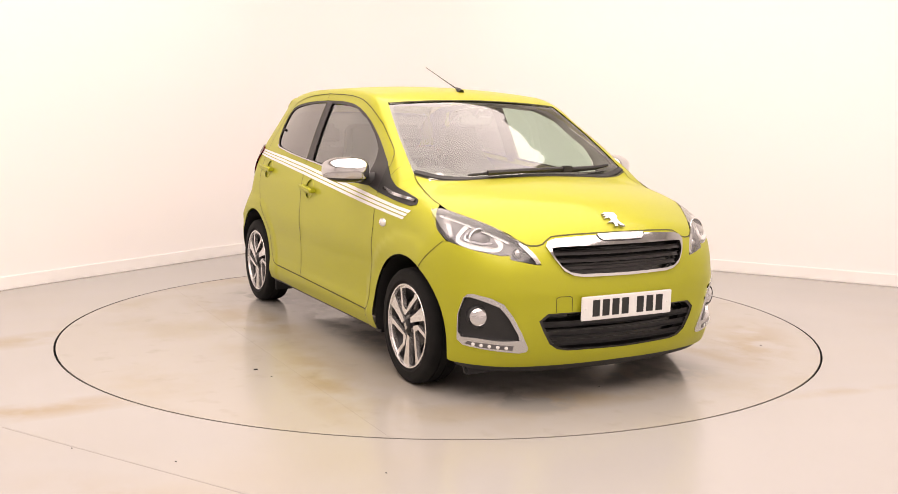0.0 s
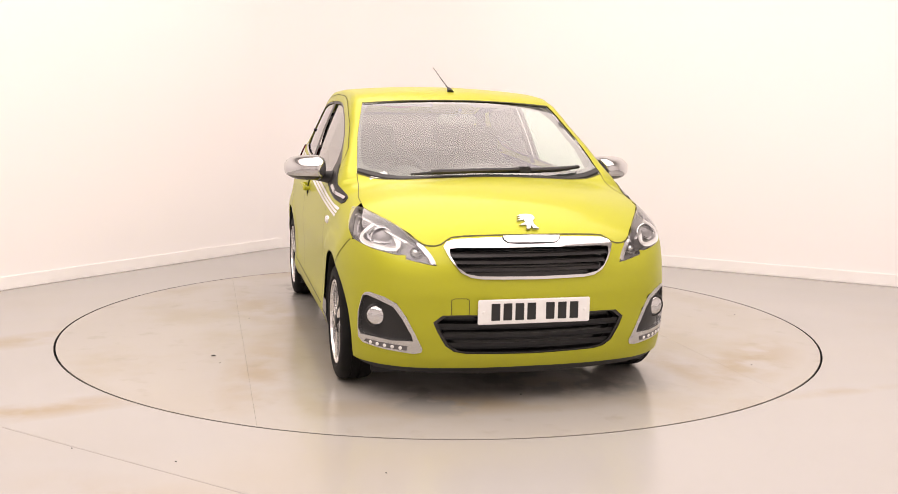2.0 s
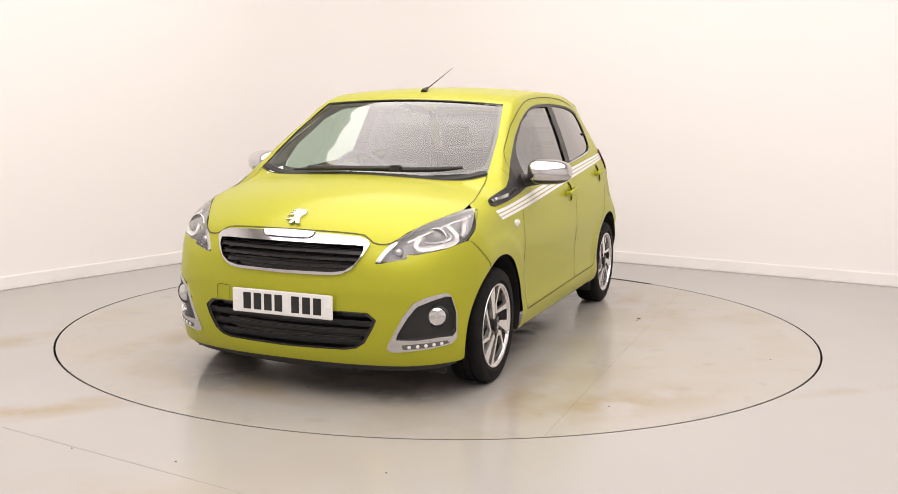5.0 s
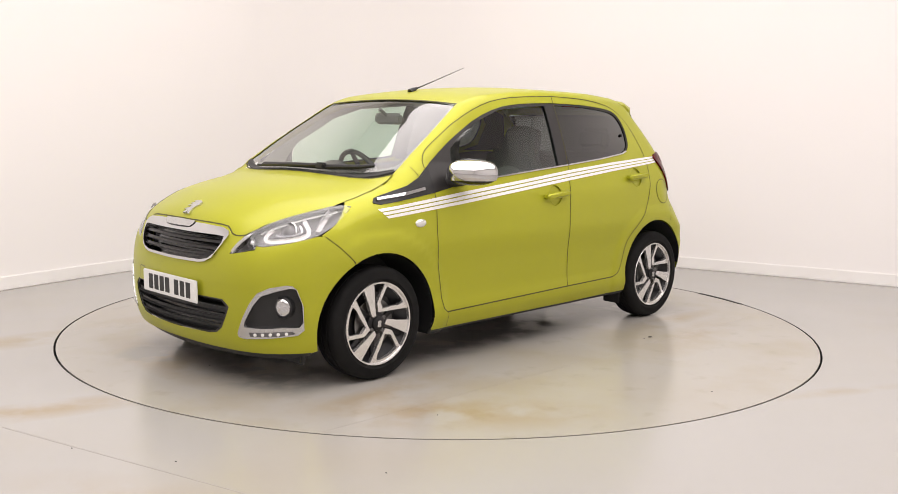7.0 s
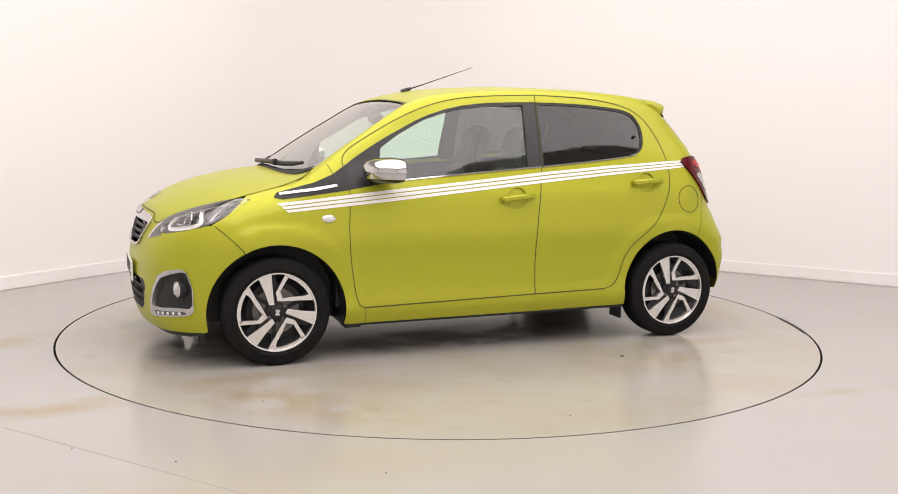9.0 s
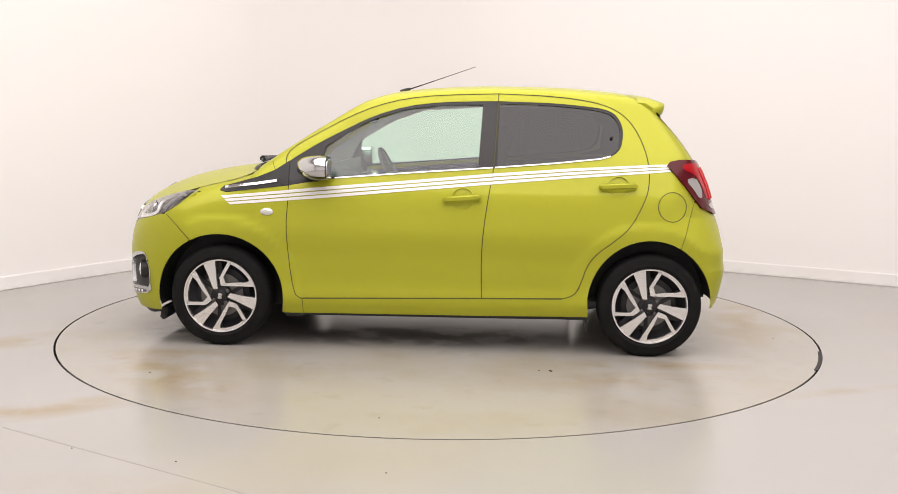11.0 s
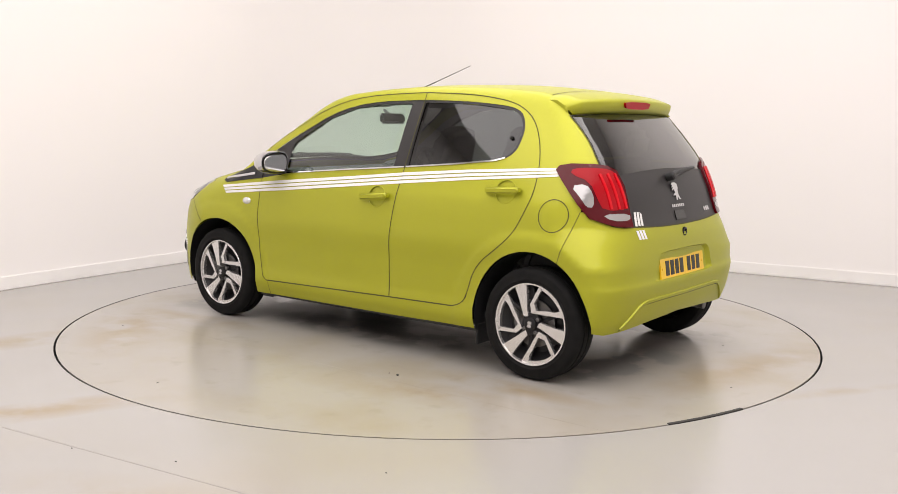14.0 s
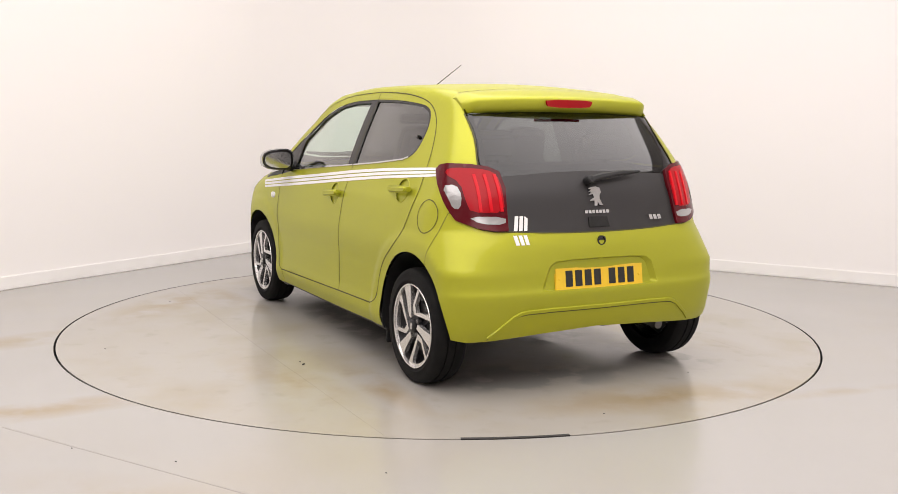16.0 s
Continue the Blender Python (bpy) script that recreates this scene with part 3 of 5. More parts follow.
BELT_BACK = [(-0.326, 1.012), (-0.64, 1.038), (-0.90, 1.066), (-0.965, 1.085), (-1.008, 1.12), (-1.022, 1.17), (-1.026, 1.240), (-0.992, 1.308), (-0.94, 1.336), (-0.86, 1.351), (-0.63, 1.371), (-0.342, 1.376)]
WINDOW_TOP = [(-0.342, 1.376), (-0.20, 1.373), (-0.024, 1.367), (0.166, 1.343), (0.354, 1.284), (0.50, 1.21), (0.632, 1.141), (0.77, 1.055), (0.80, 1.033)]
FRONT_PANE = [(0.600, 0.952), (0.612, 1.07), (0.602, 1.118), (0.50, 1.188), (0.354, 1.265), (0.166, 1.327), (-0.024, 1.352), (-0.258, 1.358), (-0.240, 1.018), (0.134, 0.984)]
REAR_PANE = [(-0.342, 1.018), (-0.64, 1.046), (-0.89, 1.072), (-0.955, 1.092), (-0.995, 1.125), (-1.008, 1.17), (-1.011, 1.235), (-0.982, 1.296), (-0.935, 1.322), (-0.86, 1.338), (-0.63, 1.359), (-0.350, 1.364)]
SAIL_TOP = [(1.182, 0.872), (1.165, 0.888), (1.10, 0.905), (0.973, 0.942), (0.875, 0.983), (0.80, 1.033)]
SAIL_LOW = [(0.795, 0.902), (1.145, 0.858), (1.182, 0.866), (1.182, 0.872)]
HOOD_EDGE_T = [(0.978, 0.660), (1.06, 0.664), (1.16, 0.678), (1.24, 0.692), (1.31, 0.690)]
LAMP = [(0.93, 0.858), (0.885, 0.862), (0.84, 0.857), (0.70, 0.825), (0.585, 0.790), (0.49, 0.742), (0.44, 0.69), (0.396, 0.640), (0.415, 0.641),
        (0.516, 0.664), (0.518, 0.682), (0.548, 0.679), (0.655, 0.700), (0.765, 0.730), (0.84, 0.780)]
HOOD_EDGE_S = to("T", "S", HOOD_EDGE_T)
LAMP_S = to("F", "S", [(0.93, 0.858), (0.84, 0.780), (0.778, 0.733)])
BUMPER_SEAM = [(1.482, 0.728), (1.417, 0.672), (1.345, 0.60)]
ARCH_F = arch(1.178, 0.356, 0.353, 0.278, 62, 192)
ARCH_F_BUMPER = arch(1.178, 0.356, 0.353, 0.278, -14, 62, 10)
ARCH_R = arch(-1.180, 0.336, 0.362, 0.280, -10, 118, 16)
ARCH_R_BUMPER = arch(-1.180, 0.336, 0.362, 0.280, 118, 175, 8)
BELT_BACK = [tuple(v) for v in soften(BELT_BACK, 2, False)]
WINDOW_TOP = [tuple(v) for v in soften(WINDOW_TOP, 1, False)]
REAR_PANE = [tuple(v) for v in soften(REAR_PANE[:1] * 2 + REAR_PANE + REAR_PANE[-1:] * 2, 2)]
FRONT_PANE = [tuple(v) for v in soften([q for q in FRONT_PANE for _ in (0, 1)], 1)]
TAIL_SEAM = [(-1.41, 0.845), (-1.380, 0.742), (-1.338, 0.60)]
TAIL_SEAM = [tuple(v) for v in resample(TAIL_SEAM, 0.02, False)]
BUMPER_SEAM = [tuple(v) for v in resample(BUMPER_SEAM, 0.02, False)]
TAIL_LAMP = [(0.868, 1.038), (0.85, 1.058), (0.80, 1.068), (0.70, 1.067), (0.630, 1.057), (0.575, 1.033), (0.538, 0.96), (0.510, 0.768), (0.56, 0.768), (0.625, 0.780), (0.718, 0.815), (0.768, 0.88)]
GLASS_EDGE = [(0.826, 1.302), (0.755, 1.235), (0.705, 1.165), (0.667, 1.066)]

# ---- the car ----
car = tagged(new("car"), "lime yellow five-door hatchback with white side stripes on a turntable", "car")


def seam(chart, path, mirror=False, width=0.004, smooth_path=1, parent=None):
    ribbon("gap_and_shade_line", chart, path, width, SEAM_DARK, parent or car, 0.0012, mirror, smooth_path)


hood_front = [(0.0, 0.768), (0.20, 0.766), (0.35, 0.757), (0.372, 0.745), (0.40, 0.722), (0.455, 0.722), (0.49, 0.742), (0.585, 0.790), (0.70, 0.825), (0.84, 0.857)]
hood_front_t = to("F", "T", hood_front)
SCREEN_BASE = [(1.112, 0.0), (1.105, 0.2), (1.075, 0.42), (1.03, 0.56), (0.978, 0.660)]
bonnet_half = hood_front_t + HOOD_EDGE_T[::-1] + SCREEN_BASE[::-1][1:]
skin("bonnet", "T", [[both(bonnet_half)]], PAINT, car, "lime yellow bonnet")
SCREEN_SIDE = [(0.978, 0.660), (0.86, 0.642), (0.70, 0.615), (0.55, 0.580), (0.412, 0.545)]
screen_half = [(1.110, 0.0)] + [(x - 0.002, y) for x, y in SCREEN_BASE[1:]] + SCREEN_SIDE[1:] + [(0.418, 0.40), (0.424, 0.0)]
inner = soften([(1.045, 0.0), (1.035, 0.25), (1.005, 0.45), (0.945, 0.595), (0.90, 0.628), (0.70, 0.598), (0.55, 0.564), (0.445, 0.528), (0.436, 0.50), (0.440, 0.3), (0.444, 0.0)], 2, False).tolist()
windscreen = skin("windscreen", "T", [[both(screen_half)]], SCREEN_GLASS, car, "clear greenish windscreen glass", lift=-0.004)
skin("windscreen_border", "T", [[both(screen_half), both(inner)]], SATIN_BLACK, windscreen, "dark band round the windscreen", lift=-0.0065)

ribbon("cowl_strip", "T", [(x - 0.020, y * 0.985) for x, y in SCREEN_BASE[::-1]] + [(x - 0.020, -y * 0.985) for x, y in SCREEN_BASE[1:]], 0.036, BLACK_PLASTIC, car, 0.001, False, 1, 0.004)

# roof with both front pillars, and the rear side panels
drip_t = to("S", "T", soften(DRIP[2:], 1, False))
back_t = to("S", "T", [(-0.658, 1.406), (-0.877, 1.376), (-0.987, 1.338)])
ROOF_END = [(back_t[-1][0] + (-1.19 - back_t[-1][0]) * k / 8, back_t[-1][1] + (0.53 - back_t[-1][1]) * k / 8) for k in range(1, 9)]
ROOF_END_S = to("T", "S", ROOF_END)
cowl_end = to("S", "T", [(0.875, 0.985)])[0]
COWL_T = [(0.978 + (cowl_end[0] - 0.978) * k / 6, 0.660 + (cowl_end[1] - 0.660) * k / 6) for k in range(1, 7)]
COWL_S = to("T", "S", COWL_T)
cowl_t = COWL_T + to("S", "T", [(0.80, 1.033)])
roof_half = [(0.422, 0.0), (0.416, 0.40)] + SCREEN_SIDE[::-1] + cowl_t + drip_t + back_t + ROOF_END + [(-1.19, 0.0)]
skin("roof", "T", [[both(roof_half)]], PAINT, car, "lime yellow roof and front pillars", step=0.025)
seam("T", [(0.42, -0.54), (0.42, 0.0), (0.42, 0.54)], width=0.012, smooth_path=0)
seam("T", SCREEN_BASE[::-1] + [(x, -y) for x, y in SCREEN_BASE[1:]], width=0.008)


def handle_cup(hx, hz, grow=1.0):
    """The outline of the finger recess behind a door handle."""
    return [(hx - 0.005 + 0.060 * grow * math.cos(a), hz + 0.002 + 0.058 * grow * math.sin(a)) for a in np.linspace(0, 2 * math.pi, 24)[:-1]]


for mirror, which in SIDES:
    fender = (HOOD_EDGE_S + LAMP_S[1:] + BUMPER_SEAM[1:] + ARCH_F + [(0.825, 0.197), (0.715, 0.197), (0.715, 0.272)] + DOOR_FRONT[1:]
              + SAIL_LOW[1:] + SAIL_TOP[1:-1] + COWL_S[::-1])
    f_ob = skin("front_wing", "S", [[fender]], PAINT, car, mirror=mirror)
    seam("T", [(x, -y if mirror else y) for x, y in HOOD_EDGE_T])
    seam("S", BUMPER_SEAM, mirror)
    seam("S", [(0.875, 0.985), (0.905, 1.045)], mirror, 0.003, 0)
    seam("S", DOOR_FRONT, mirror, 0.0045)
    # indicator
    bm = bmesh.new()
    q = place("S", [(0.912, 0.757)])[0] * (1, -1 if mirror else 1, 1)
    m = Matrix.Translation(q) @ Matrix.Rotation(radians(90 if mirror else -90), 4, "X")
    lathe(bm, [(0.036, -0.006), (0.036, 0.003), (0.030, 0.009), (0.016, 0.013), (0.0001, 0.014)], 24, m @ Matrix.Diagonal((1, 0.6, 1, 1)))
    part("side_indicator", bm, CLEAR_LENS, f_ob, "small oval clear side indicator")
    # doors
    door = tagged(new("front_door"), "lime yellow front door with black window frame")
    door.parent = car
    skin("door_skin", "S", [[DOOR_FRONT + BELT[1:] + MIDSEAM[1:], handle_cup(-0.155, 0.846)]], PAINT, door, mirror=mirror, step=0.035)
    skin("window_frame", "S", [[DRIP[2:] + WINDOW_TOP[:-1] + [(0.80, 1.033)]]], PAINT, door, mirror=mirror, step=0.02)
    skin("window_surround", "S", [[BELT + [(-0.342, 1.376)] + WINDOW_TOP[1:], FRONT_PANE]], SATIN_BLACK, door, "satin black window surround", mirror=mirror, lift=-0.003, step=0.025)
    skin("window_pane", "S", [[FRONT_PANE]], SIDE_GLASS, door, "clear greenish window glass", mirror=mirror, lift=-0.012, step=0.05)
    ribbon("belt_trim", "S", [(0.60, 0.940), (0.134, 0.980), (-0.320, 1.015)], 0.011, CHROME, door, 0.001, mirror, 0, 0.005)
    rear_door = tagged(new("rear_door"), "lime yellow rear door with dark privacy glass")
    rear_door.parent = car
    skin("door_skin", "S", [[MIDSEAM[::-1] + BELT_BACK[1:] + [(-0.343, 1.416)] + DRIP_BACK[1:], handle_cup(-0.995, 0.920)]], PAINT, rear_door, mirror=mirror, step=0.03)
    skin("window_surround", "S", [[BELT_BACK, REAR_PANE]], SATIN_BLACK, rear_door, "black window surround", mirror=mirror, lift=-0.003, step=0.025)
    skin("window_pane", "S", [[REAR_PANE]], DARK_GLASS, rear_door, "dark tinted privacy glass", mirror=mirror, lift=-0.008, step=0.05)
    ribbon("belt_trim", "S", [(-0.332, 1.016), (-0.64, 1.042), (-0.90, 1.070), (-0.955, 1.085)], 0.011, CHROME, rear_door, 0.001, mirror, 0, 0.005)
    bm = bmesh.new()
    q = place("S", [(-0.962, 1.185)])[0] * (1, -1 if mirror else 1, 1)
    lathe(bm, [(0.009, -0.01), (0.009, 0.004), (0.0001, 0.006)], 12, Matrix.Translation(q) @ Matrix.Rotation(radians(90 if mirror else -90), 4, "X"))
    part("hinge_cap", bm, GLOSS_BLACK, rear_door)
    seam("S", DRIP, mirror, 0.005)
    seam("S", DRIP_BACK, mirror, 0.005, 2)
    seam("S", [(-0.343, 1.416), (-0.342, 1.376)] + MIDSEAM, mirror, 0.005)
    seam("S", [(0.725, 0.283), (-0.272, 0.306), (-0.71, 0.314)], mirror, 0.007, 0)
    seam("S", [(0.715, 0.275), (0.715, 0.20)], mirror, 0.003, 0)
    # the black sail in the wing with its chrome badge bar
    skin("wing_sail", "S", [[SAIL_LOW + SAIL_TOP[1:]]], BLACK_PLASTIC, f_ob, "black plastic trim behind the wing", mirror=mirror, lift=0.004, deep=0.006, step=0.025)
    ribbon("badge_bar", "S", [(1.155, 0.880), (1.05, 0.895), (0.93, 0.914), (0.86, 0.925)], 0.022, CHROME, f_ob, 0.006, mirror, 1, 0.004)
    # sill
    sill = [(0.715, 0.197), (0.715, 0.272), (0.725, 0.283), (-0.272, 0.306), (-0.71, 0.314), (-0.775, 0.335), (-0.80, 0.37), (-0.843, 0.37), (-0.852, 0.215), (-0.3, 0.205)]
    skin("sill", "S", [[sill]], PAINT, car, mirror=mirror)
    ribbon("underbody_edge", "S", [(0.82, 0.190), (-0.3, 0.198), (-0.86, 0.205)], 0.03, BLACK_PLASTIC, car, -0.012, mirror, 0)
    # rear quarter
    tl = to("R", "S", [(0.855, 1.035), (0.735, 0.888), (0.700, 0.850)])
    glass_s = to("R", "S", GLASS_EDGE)
    lamp_top = to("R", "S", [(0.667, 1.062), (0.70, 1.067), (0.80, 1.068), (0.85, 1.058)])
    quarter = DRIP_BACK[3:13] + [(-0.80, 0.37), (-0.843, 0.37)] + ARCH_R[2:] + TAIL_SEAM[::-1][1:] + tl[::-1][1:] + lamp_top[::-1] + glass_s[::-1] + ROOF_END_S[::-1]
    skin("rear_quarter", "S", [[quarter]], PAINT, car, mirror=mirror, step=0.025)
    seam("S", TAIL_SEAM, mirror, 0.003, 0)
    fuel = [(-1.288 + 0.076 * math.cos(a), 0.822 + 0.078 * math.sin(a)) for a in np.linspace(0, 2 * math.pi, 33)]
    if not mirror:
        ribbon("fuel_flap_gap", "S", fuel, 0.0045, SEAM_DARK, car, 0.0012, mirror, 0)
    # stripes: a wide, and two narrow ones with thin gaps, along the belt
    low = [(1.118, 0.792), (0.595, 0.838), (0.131, 0.883), (-0.336, 0.928), (-0.75, 0.966), (-1.188, 1.000), (-1.280, 1.008)]
    high = [(1.172, 0.838), (0.595, 0.898), (0.134, 0.940), (-0.334, 0.986), (-0.75, 1.019), (-1.188, 1.044), (-1.268, 1.047)]
    low, high = np.array(low), np.array(high)
    for a_, b_ in ((0.0, 0.27), (0.36, 0.63), (0.72, 1.0)):
        s_low, s_high = low + (high - low) * a_, low + (high - low) * b_
        skin("side_stripe", "S", [[[tuple(v) for v in s_low] + [tuple(v) for v in s_high[::-1]]]], WHITE_VINYL, car, "white vinyl side stripe", mirror=mirror, lift=0.0022, step=0.03)
    # door handles
    for owner, hx, hz, tilt in ((door, -0.155, 0.846, 5), (rear_door, -0.995, 0.920, 3)):
        skin("handle_cup", "S", [[handle_cup(hx, hz, 1.06)]], PAINT, owner, mirror=mirror, lift=-0.007, step=0.03)
        ribbon("cup_edge", "S", handle_cup(hx, hz) + handle_cup(hx, hz)[:1], 0.006, PAINT, owner, 0.0, mirror, 0, 0.0015)
        bm = bmesh.new()
        q = place("S", [(hx, hz)])[0]
        nq = normal(q[None])[0]
        c = Vector(q) + Vector(nq) * 0.030
        box(bm, (0.205, 0.022, 0.037), Matrix.Translation(c) @ Matrix.Rotation(radians(tilt), 4, "Y"), 0.010, 3)
        for e in (-0.085, 0.085):
            box(bm, (0.035, 0.035, 0.024), Matrix.Translation(c + Vector((e, -0.014, -e * math.tan(radians(tilt))))), 0.006)
        if mirror:
            bmesh.ops.scale(bm, vec=(1, -1, 1), verts=bm.verts)
            bmesh.ops.reverse_faces(bm, faces=bm.faces)
        part("door_handle", bm, PAINT, owner, "lime painted pull handle", sharp=85)

# ---- nose ----
GRILLE_OUT = [(0.0, 0.758), (0.20, 0.756), (0.340, 0.748), (0.374, 0.736), (0.381, 0.718), (0.345, 0.662), (0.305, 0.612), (0.265, 0.590), (0.22, 0.583), (0.0, 0.580)]
GRILLE_IN = [(0.0, 0.716), (0.31, 0.714), (0.356, 0.710), (0.350, 0.682), (0.316, 0.632), (0.28, 0.606), (0.23, 0.596), (0.0, 0.593)]
LOW_GRILLE = [(0.0, 0.425), (0.30, 0.426), (0.368, 0.424), (0.402, 0.392), (0.385, 0.345), (0.358, 0.285), (0.325, 0.258), (0.28, 0.248), (0.0, 0.243)]
FOG = [(0.645, 0.511), (0.58, 0.497), (0.532, 0.470), (0.498, 0.415), (0.468, 0.345), (0.442, 0.272), (0.448, 0.254), (0.475, 0.248), (0.58, 0.260), (0.684, 0.275), (0.708, 0.298), (0.706, 0.41), (0.682, 0.49), (0.666, 0.507)]
FOG_IN = [(0.655, 0.496), (0.60, 0.480), (0.546, 0.456), (0.514, 0.408), (0.480, 0.335), (0.474, 0.306), (0.55, 0.304), (0.625, 0.312), (0.690, 0.312), (0.704, 0.335), (0.701, 0.42), (0.678, 0.492)]
bumper_side = to("S", "F", BUMPER_SEAM[:-1] + ARCH_F_BUMPER[::-1])
lamp_low = [(0.455, 0.722), (0.44, 0.69), (0.396, 0.640), (0.415, 0.641), (0.516, 0.664), (0.518, 0.682), (0.548, 0.679), (0.655, 0.700), (0.765, 0.730)]
bumper_half = ([(0.0, 0.770), (0.20, 0.768), (0.36, 0.757), (0.40, 0.722)] + lamp_low + bumper_side
               + [(0.74, 0.186), (0.64, 0.183), (0.50, 0.178), (0.28, 0.178), (0.0, 0.181)])
flip = lambda lp: [(-u_, v_) for u_, v_ in lp]
front_bumper = skin("front_bumper", "F", [[across(bumper_half), across(GRILLE_OUT), across(LOW_GRILLE), FOG, flip(FOG)]], PAINT, car, "lime yellow front bumper", step=0.022)
seam("F", across([(0.84, 0.857), (0.70, 0.825), (0.585, 0.790), (0.49, 0.742), (0.455, 0.722), (0.40, 0.722), (0.372, 0.748), (0.35, 0.762), (0.20, 0.769), (0.0, 0.771)]), width=0.007)
# upper grille: chrome frame, dark back, slats
grille = tagged(new("grille"), "black slatted grille in a chrome frame")
grille.parent = car
skin("grille_frame", "F", [[across(GRILLE_OUT), across(GRILLE_IN)]], CHROME, grille, "polished chrome frame", step=0.015, lift=0.010, deep=0.05)
skin("grille_back", "F", [[across(GRILLE_OUT)]], GLOSS_BLACK, grille, lift=-0.045, step=0.04)
for z_ in (0.690, 0.658, 0.626):
    w_ = np.interp(z_, [0.60, 0.634, 0.68, 0.71], [0.26, 0.316, 0.350, 0.356])
    ribbon("grille_slat", "F", [(-w_, z_), (0, z_ - 0.002), (w_, z_)], 0.020, SATIN_BLACK, grille, -0.03, False, 0, 0.018)
skin("badge_plaque", "F", [[across([(0.0, 0.764), (0.135, 0.761), (0.128, 0.746), (0.11, 0.735), (0.0, 0.734)])]], SATIN_SILVER, grille, "satin silver badge plaque", lift=0.014, deep=0.015, step=0.02)
# the plaque's shadow, painted as a thin dark strip along its lower edge
ribbon("plaque_painted_shadow", "F", [(-0.136, 0.757), (-0.124, 0.741), (-0.10, 0.733), (0.0, 0.732), (0.10, 0.733), (0.124, 0.741), (0.136, 0.757)], 0.006, SATIN_BLACK, grille, 0.0125, False, 1)
# lower grille
lower = tagged(new("lower_grille"), "black lower air intake with slats")
lower.parent = car
skin("intake_back", "F", [[across(LOW_GRILLE)]], GLOSS_BLACK, lower, lift=-0.05, step=0.04)
skin("intake_frame", "F", [[across(LOW_GRILLE), across([(u_ * 0.965, 0.335 + (v_ - 0.335) * 0.93) for u_, v_ in LOW_GRILLE])]], SATIN_BLACK, lower, lift=-0.004, deep=0.05, step=0.02)
for z_, w_ in ((0.375, 0.385), (0.330, 0.372), (0.288, 0.35)):
    ribbon("intake_slat", "F", [(-w_, z_), (0, z_ - 0.002), (w_, z_)], 0.026, BLACK_PLASTIC, lower, -0.034, False, 0, 0.022)
skin("front_lip", "F", [[across([(0.0, 0.190), (0.50, 0.188), (0.66, 0.192), (0.74, 0.196), (0.735, 0.165), (0.66, 0.148), (0.50, 0.138), (0.0, 0.132)])]], BLACK_PLASTIC, front_bumper, "black plastic lower lip", lift=-0.014, step=0.03)
# towing eye cover outline and plate
ribbon("tow_cover_gap", "F", [(-0.335, 0.428), (-0.335, 0.492), (-0.322, 0.499), (-0.278, 0.499), (-0.268, 0.492), (-0.268, 0.428)], 0.003, SEAM_DARK, front_bumper, 0.0012, False, 0)


def plate(name, mat, m, label):
    """A number plate with plain bars for its characters; it faces along its +x."""
    ob = tagged(new(name), label)
    ob.parent, ob.matrix_basis = car, m
    bm = bmesh.new()
    box(bm, (0.010, 0.520, 0.111), Matrix(), 0.004)
    part("board", bm, mat, ob)
    for k, y in enumerate((-0.180, -0.125, -0.070, -0.015, 0.072, 0.128, 0.184)):
        bm = bmesh.new()
        box(bm, (0.003, 0.040, 0.076), Matrix.Translation((0.0052, y, 0)), 0.001)
        part("character_bar", bm, INK, ob)
    for y in (-0.235, 0.235):
        bm = bmesh.new()
        lathe(bm, [(0.007, 0.004), (0.006, 0.008), (0.0001, 0.009)], 12, Matrix.Translation((0, y, 0)) @ Matrix.Rotation(radians(90), 4, "Y"))
        part("screw_cap", bm, mat, ob)
    return ob


plate("front_plate", PLATE_WHITE, pose(1.858, 0, 0.441, 0, 1, 0), "white front number plate with black bars")

